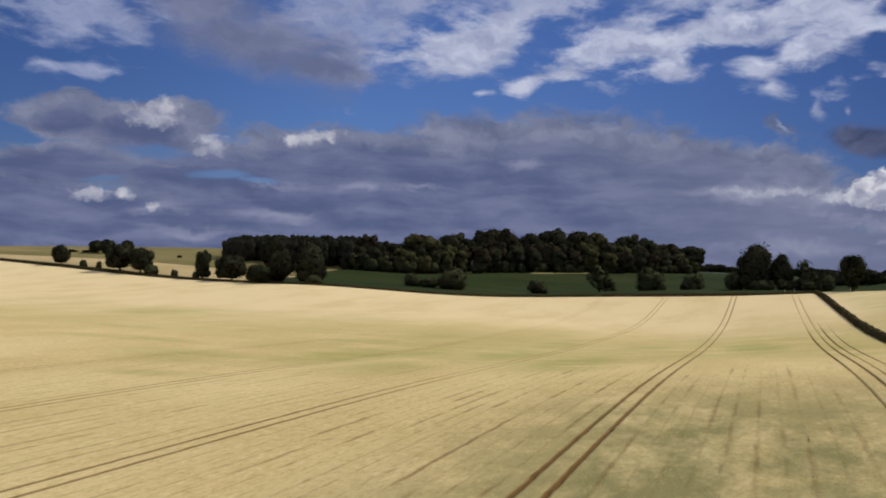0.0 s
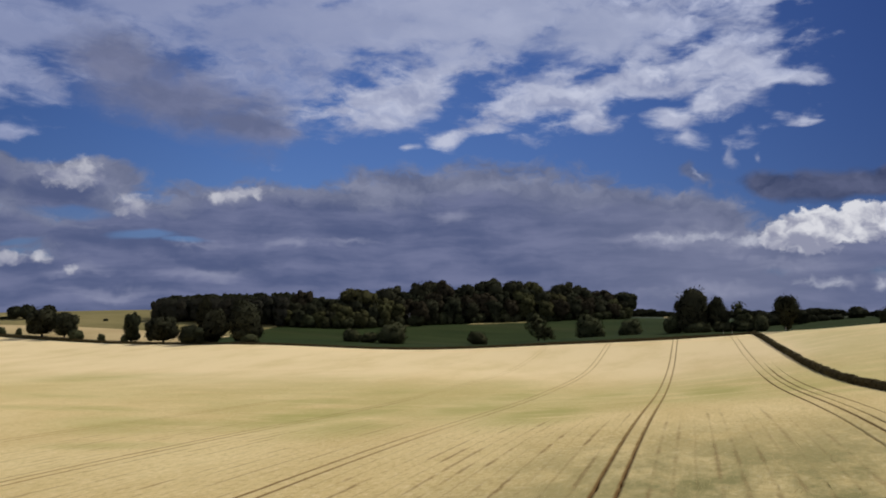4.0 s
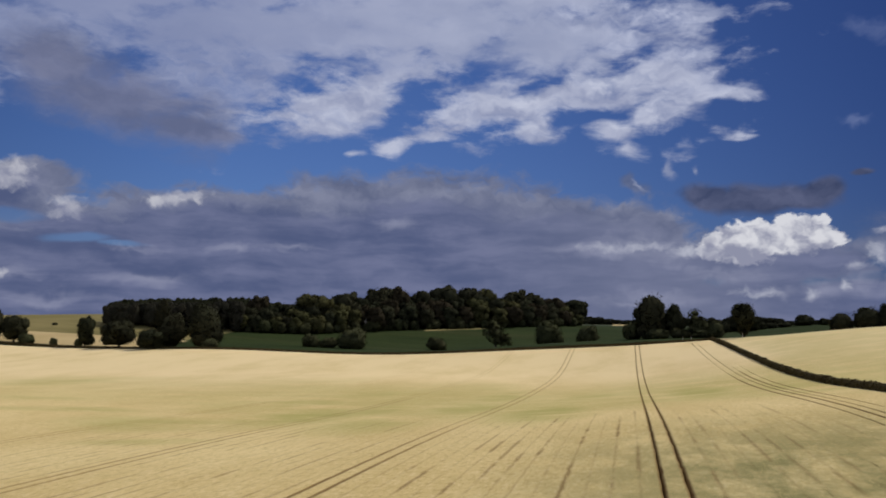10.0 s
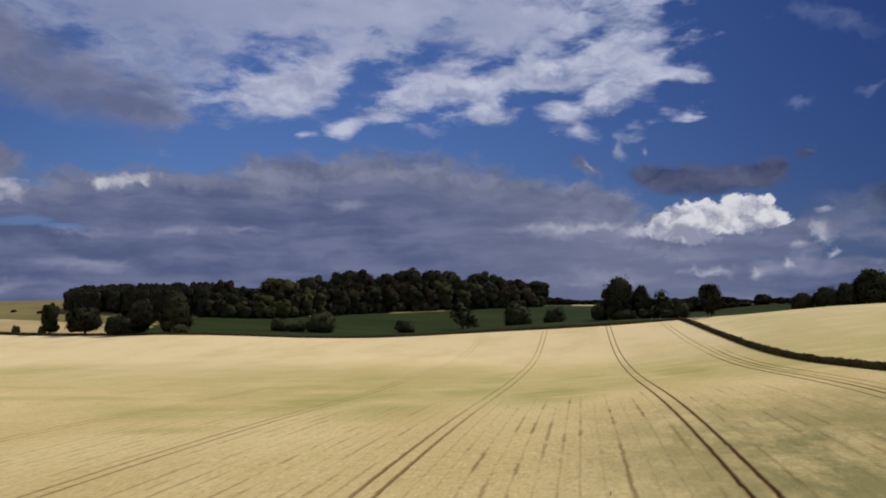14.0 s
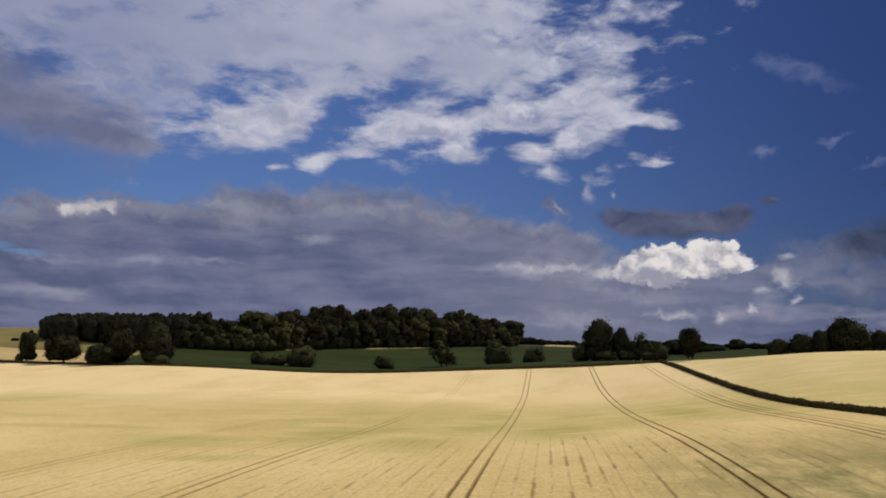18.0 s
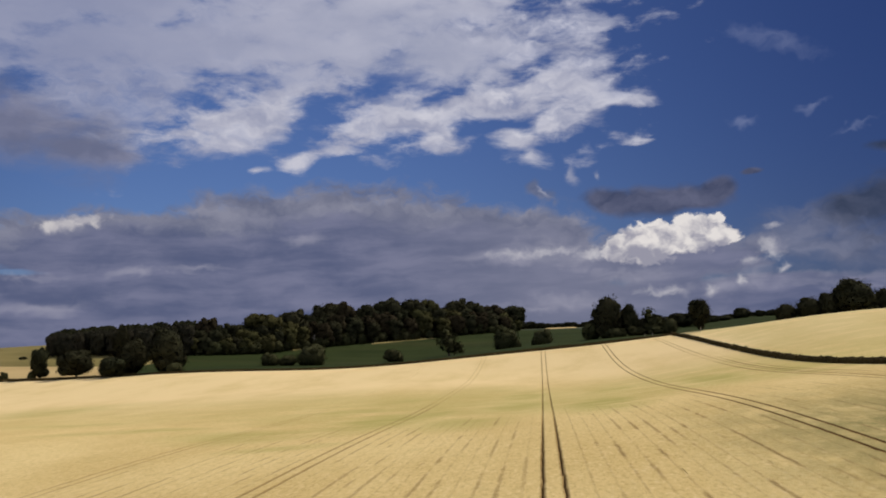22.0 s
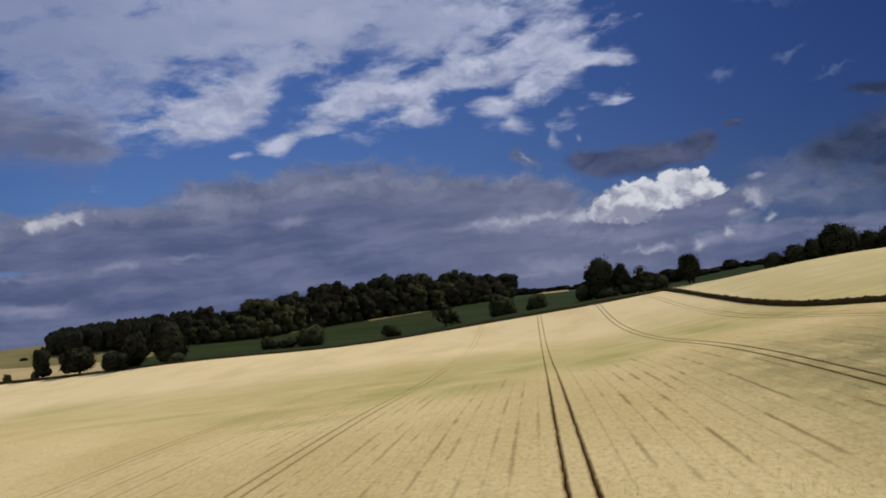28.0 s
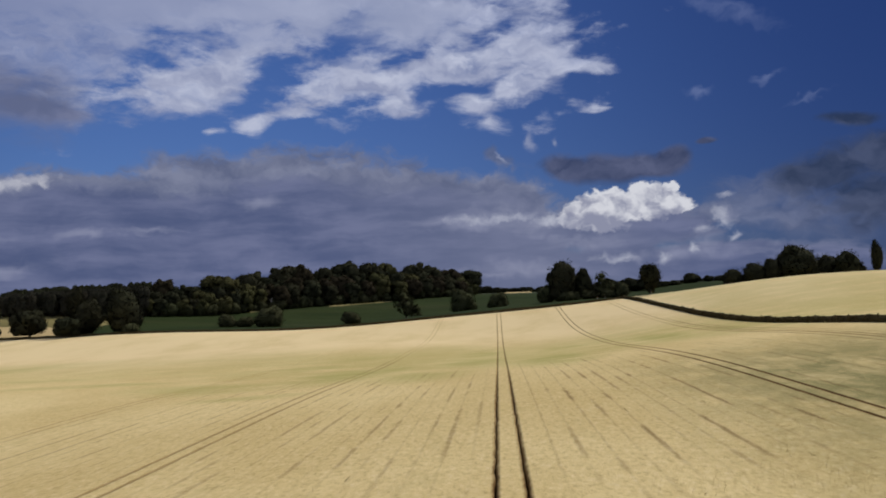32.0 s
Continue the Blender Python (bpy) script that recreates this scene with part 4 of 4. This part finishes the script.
for i, (kind, x, y, h, r) in enumerate(HEDGEROW_TREES):
    stand(kind, x, y, h, r, i * 1.9, "dark spreading tree standing at the very edge of the wheat" if x == -224 else "")
for i, (x, y, h, r) in enumerate(SHRUBS):
    stand(BUSH, x, y, h, r, i * 2.3, "small dark shrub in the hedge line")
for i, (x, y, h, r) in enumerate(HILL_COPSE):
    stand(FARTREE, x, y, h, r, i, "dark tree of a small copse on the hill")
for i, (x, y, h, r) in enumerate(PASTURE_TREES):
    stand(LIGHT, x, y, h, r, i * 1.3)
for i, (x, y, h, r) in enumerate(PASTURE_SHRUBS):
    stand(BUSH, x, y, h, r, i * 1.7, "low spreading shrub in the green pasture")
for i, (kind, x, y, h, r) in enumerate(CORNER_TREES):
    stand(kind, x, y, h, r, 0.4 + i * 2.1, "pale leaved open tree at the corner of the wheat field" if kind is LIGHT else "leafy shrub at the corner of the wheat field" if kind is BUSH else "lone dark tree with a broad head beside the hedge" if kind is HEAD else "large dark tree at the corner of the wheat field")
for i, (x, y, h, r) in enumerate(CREST_TREES):
    stand(ROUND, x, y, h, r, i * 1.1, "dark tree behind the crest of the rising field")
stand(OVAL, 124, 320, 15.0, 2.3, 0.7, "slim dark poplar behind the crest of the rising field")
for i, (x, y, h, r) in enumerate(FAR_ROW):
    stand(FARTREE, x, y, h, r, i * 1.4, "dark tree of a hedgerow across the valley")

# the wood on the hill: rows behind its front line, and the great crowns of its skyline
FRONT = [(-322, 466), (-262, 480), (-215, 520), (-172, 590), (-100, 655), (-40, 715)]
CANOPY = [
    (0.00, 13.0), (0.06, 14.4), (0.12, 15.4), (0.20, 17.2), (0.25, 18.6), (0.30, 19.0), (0.36, 17.2), (0.42, 21.5), (0.48, 24.0),
    (0.54, 26.0), (0.60, 28.0), (0.65, 25.5), (0.70, 29.0), (0.76, 28.5), (0.80, 27.0), (0.86, 25.5), (0.92, 22.5), (0.97, 20.5), (1.00, 15.0),
]
GREAT = [
    (-243, 518, 21.6, 7.2), (-229, 529, 18.0, 7.2), (-213, 545, 24.4, 12.6), (-199, 568, 26.4, 10.8), (-184, 597, 28.6, 11.4), (-173, 606, 30.0, 10.8),
    (-159, 626, 26.8, 7.9), (-142, 640, 31.8, 12.0), (-125, 655, 29.6, 11.5), (-113, 665, 29.2, 10.3), (-94, 683, 28.8, 10.6), (-80, 697, 26.6, 9.6),
    (-63, 716, 22.6, 11.3), (-49, 726, 21.4, 11.5),
]
UNDERWOOD = [
    (-137, 632, 12.5, 10.5), (-150, 618, 9.0, 6.0), (-168, 590, 7.5, 4.5), (-206, 528, 12.0, 7.0), (-217, 516, 10.5, 7.0), (-226, 508, 9.0, 6.0), (-190, 560, 9.0, 5.0), (-105, 652, 9.0, 7.0),
]


def front(s):
    k = min(int(s * 5), 4)
    u = s * 5 - k
    return tuple(FRONT[k][i] * (1 - u) + FRONT[k + 1][i] * u for i in (0, 1))


def crown_of(ob):
    return next(c for c in ob.children if c.name.startswith("crown"))


def massed(name, kinds, places, label, category):
    """Trees too far and too many to count, in one mesh."""
    out, ways = [], []
    for k, (x, y, h, r, turn) in enumerate(places):
        me = crown_of(kinds[k % len(kinds)]).data
        v, g = np.empty(len(me.vertices) * 3, np.float32), np.empty(len(me.loops) * 3, np.float32)
        me.vertices.foreach_get("co", v)
        me.corner_normals.foreach_get("vector", g)
        v, g = v.reshape(-1, 3), g.reshape(-1, 3)
        if len(places) > 200:
            v, g = (q.reshape(-1, 4, 3)[k % 2::2].reshape(-1, 3) for q in (v, g))
        c, s_ = math.cos(turn), math.sin(turn)
        out.append(np.stack([x + (v[:, 0] * c - v[:, 1] * s_) * r / 4.4, y + (v[:, 0] * s_ + v[:, 1] * c) * r / 4.4, lie1(x, y) - 0.7 + v[:, 2] * (h + 0.7) / 12], -1))
        ways.append(np.stack([g[:, 0] * c - g[:, 1] * s_, g[:, 0] * s_ + g[:, 1] * c, g[:, 2]], -1))
    me = card_mesh(name, np.concatenate(out), crown_of(kinds[0]).data.materials[0], np.concatenate(ways))
    return tagged(new(name, me), label, category, kind="stuff")


rng = random.Random(4)
behind = []
for row, (back, low) in enumerate(((0, 0.66), (9, 0.80), (20, 0.86), (33, 0.86), (48, 0.80))):
    n = 30 if row < 3 else 28
    for i in range(n):
        s = (i + 0.5 + rng.uniform(-0.3, 0.3)) / n
        x, y = front(s)
        top = float(np.interp(s, *zip(*CANOPY)))
        if s < 0.27:
            for k in range(2):
                p = (x - back * 0.3 + k * 3.2 + rng.uniform(-1, 1), y + back * 0.8 + rng.uniform(-1.5, 1.5), top * rng.uniform(0.965, 1.0) * (1 if row else 0.96), rng.uniform(4.0, 5.2), rng.uniform(0, 6))
                if row < 2:
                    stand(FIR, *p)
                else:
                    behind.append(p)
            continue
        h = top * low * rng.uniform(0.86, 1.0)
        p = (x - back * 0.25 + rng.uniform(-2, 2), y + back + rng.uniform(-3, 3), h, min(13.0, h * rng.uniform(0.40, 0.52)), rng.uniform(0, 6))
        if row < 2:
            stand(WOODLAND, *p)
        else:
            behind.append(p)
for i, (x, y, h, r) in enumerate(GREAT):
    stand(WOODLAND, x, y, h, r, i * 1.7, "great dark crown standing up from the hill wood")
massed("wood_interior", WOODLAND[:3], behind, "dark closed tree crowns deep in the hill wood", "woodland")
for i, (x, y, h, r) in enumerate(UNDERWOOD):
    stand(GREENBUSH, x, y, h, r, i * 2.2, "light green leafy shrub at the edge of the wood")
for i in range(40):
    s = 0.28 + 0.70 * (i + rng.uniform(0, 0.8)) / 40
    x, y = front(s)
    h = rng.uniform(4, 9)
    stand(BUSH, x + rng.uniform(-2, 2) + 2, y - rng.uniform(0, 3), h, h * rng.uniform(0.55, 0.8), rng.uniform(0, 6), "leafy undergrowth at the edge of the wood")
# far woods on the skyline
far = []
for i in range(130):
    x = -60 + 4.6 * i + rng.uniform(-3, 3)
    y = 900 + 60 * math.sin(i * 0.18) + rng.uniform(-10, 10)
    far.append((x, y, rng.uniform(3, 6) + 3 * max(0, math.sin(i * 0.33)), rng.uniform(5, 8), rng.uniform(0, 6)))
massed("far_woods", FARTREE, far, "dim belts of far trees along the skyline", "woodland")

# shapes that no place called for are taken away
for spare in WOODLAND + DOME + TALL + ROUND + OVAL + HEAD + LIGHT + BUSH + GREENBUSH + FIR + FARTREE:
    if spare.name not in USED:
        for ob in (*spare.children_recursive, spare):
            bpy.data.objects.remove(ob)


# a bleached dead trunk and pale litter at the wood's foot
def dead_tree(x, y, h):
    e = thing("dead_tree", "bleached bare dead trunk at the edge of the wood", "dead tree", at=(x, y, lie1(x, y) - 0.8))
    verts, faces = [], []
    limb(verts, faces, (0, 0, 0), (0.2, 0, h * 0.6), 0.75, 0.5, 9)
    limb(verts, faces, (0.2, 0, h * 0.6), (0.5, 0.1, h), 0.5, 0.16, 9)
    raw_part("trunk", verts, faces, DEADWOOD, e)
    for a, b in (((0.2, 0, h * 0.55), (1.8, 0.4, h * 0.8)), ((0.25, 0, h * 0.68), (-1.5, -0.3, h * 0.9)), ((0.4, 0, h * 0.8), (1.2, -0.5, h * 1.02))):
        verts, faces = [], []
        limb(verts, faces, a, b, 0.22, 0.06, 7)
        raw_part("branch", verts, faces, DEADWOOD, e)
    return e


dead_tree(-184, 566, 9.5)


def post(x, y, h, label):
    e = thing("fence_post", label, "post", at=(x, y, lie1(x, y) - 0.7))
    bm = bmesh.new()
    bmesh.ops.create_cone(bm, cap_ends=True, segments=8, radius1=0.13, radius2=0.11, depth=h, matrix=Matrix.Translation((0, 0, h / 2)))
    bmesh.ops.create_cone(bm, cap_ends=True, segments=8, radius1=0.11, radius2=0.02, depth=0.1, matrix=Matrix.Translation((0, 0, h + 0.05)))
    me = bpy.data.meshes.new("shaft")
    bm.to_mesh(me)
    bm.free()
    me.materials.append(DEADWOOD)
    o = new("shaft", me)
    o.parent = e


for x, y in ((17.5, 331.5), (20.5, 331.2), (37.5, 322)):
    post(x, y, 2.3, "weathered pale fence post at the field corner")
patch("dry_bank", -196, -176, lambda x: 520 + (x + 215) * 1.63 - 9.5, lambda x: 520 + (x + 215) * 1.63 - 6.0, STRIP, 0.3, "bleached dry grass along the foot of the wood", 12, 4)
patch("dry_bank", -152, -104, lambda x: 590 + (x + 172) * 0.903 - 13.0, lambda x: 590 + (x + 172) * 0.903 - 8.5, STRIP, 0.3, "bleached dry grass along the foot of the wood", 12, 4)
patch("far_field", -20, 14, lambda x: 850 + 0 * x, lambda x: 882 + 0 * x, STUBBLE, 0.4, "pale harvested field far behind the trees", 14, 8)

# ears of the standing wheat, over the stretch that lies nearest
rs = np.random.default_rng(8)
n = 200000
ex, ey = rs.uniform(-72, 28.0, n), 22 + rs.gamma(2.0, 17.0, n)
clear = np.ones(n, bool)
for r in RAILS + HEADLAND:
    clear &= np.abs(ex - r) > 0.26
ex, ey = ex[clear], ey[clear]
n = len(ex)
ez = lie(ex, ey)
w, up, turn = rs.uniform(0.012, 0.03, n), rs.uniform(0.02, 0.07, n), rs.uniform(0, math.pi, n)
lx, ly = rs.normal(0.03, 0.05, n), rs.normal(0, 0.05, n)
tri = np.stack([np.stack([ex - w * np.cos(turn), ey - w * np.sin(turn), ez - 0.06], -1), np.stack([ex + w * np.cos(turn), ey + w * np.sin(turn), ez - 0.06], -1), np.stack([ex + lx, ey + ly, ez + up], -1)], 1).reshape(-1, 3)
me = bpy.data.meshes.new("wheat_ears")
me.vertices.add(3 * n)
me.vertices.foreach_set("co", tri.astype(np.float32).ravel())
me.loops.add(3 * n)
me.loops.foreach_set("vertex_index", np.arange(3 * n, dtype=np.int32))
me.polygons.add(n)
me.polygons.foreach_set("loop_start", np.arange(0, 3 * n, 3, dtype=np.int32))
me.polygons.foreach_set("use_smooth", np.ones(n, bool))
me.update(calc_edges=True)
me.normals_split_custom_set_from_vertices(np.tile(np.array([0.0, 0.0, 1.0], np.float32), (3 * n, 1)))
me.materials.append(EAR)
tagged(new("wheat_ears", me), "bristling ripe golden wheat ears standing above the crop", "wheat", kind="stuff")
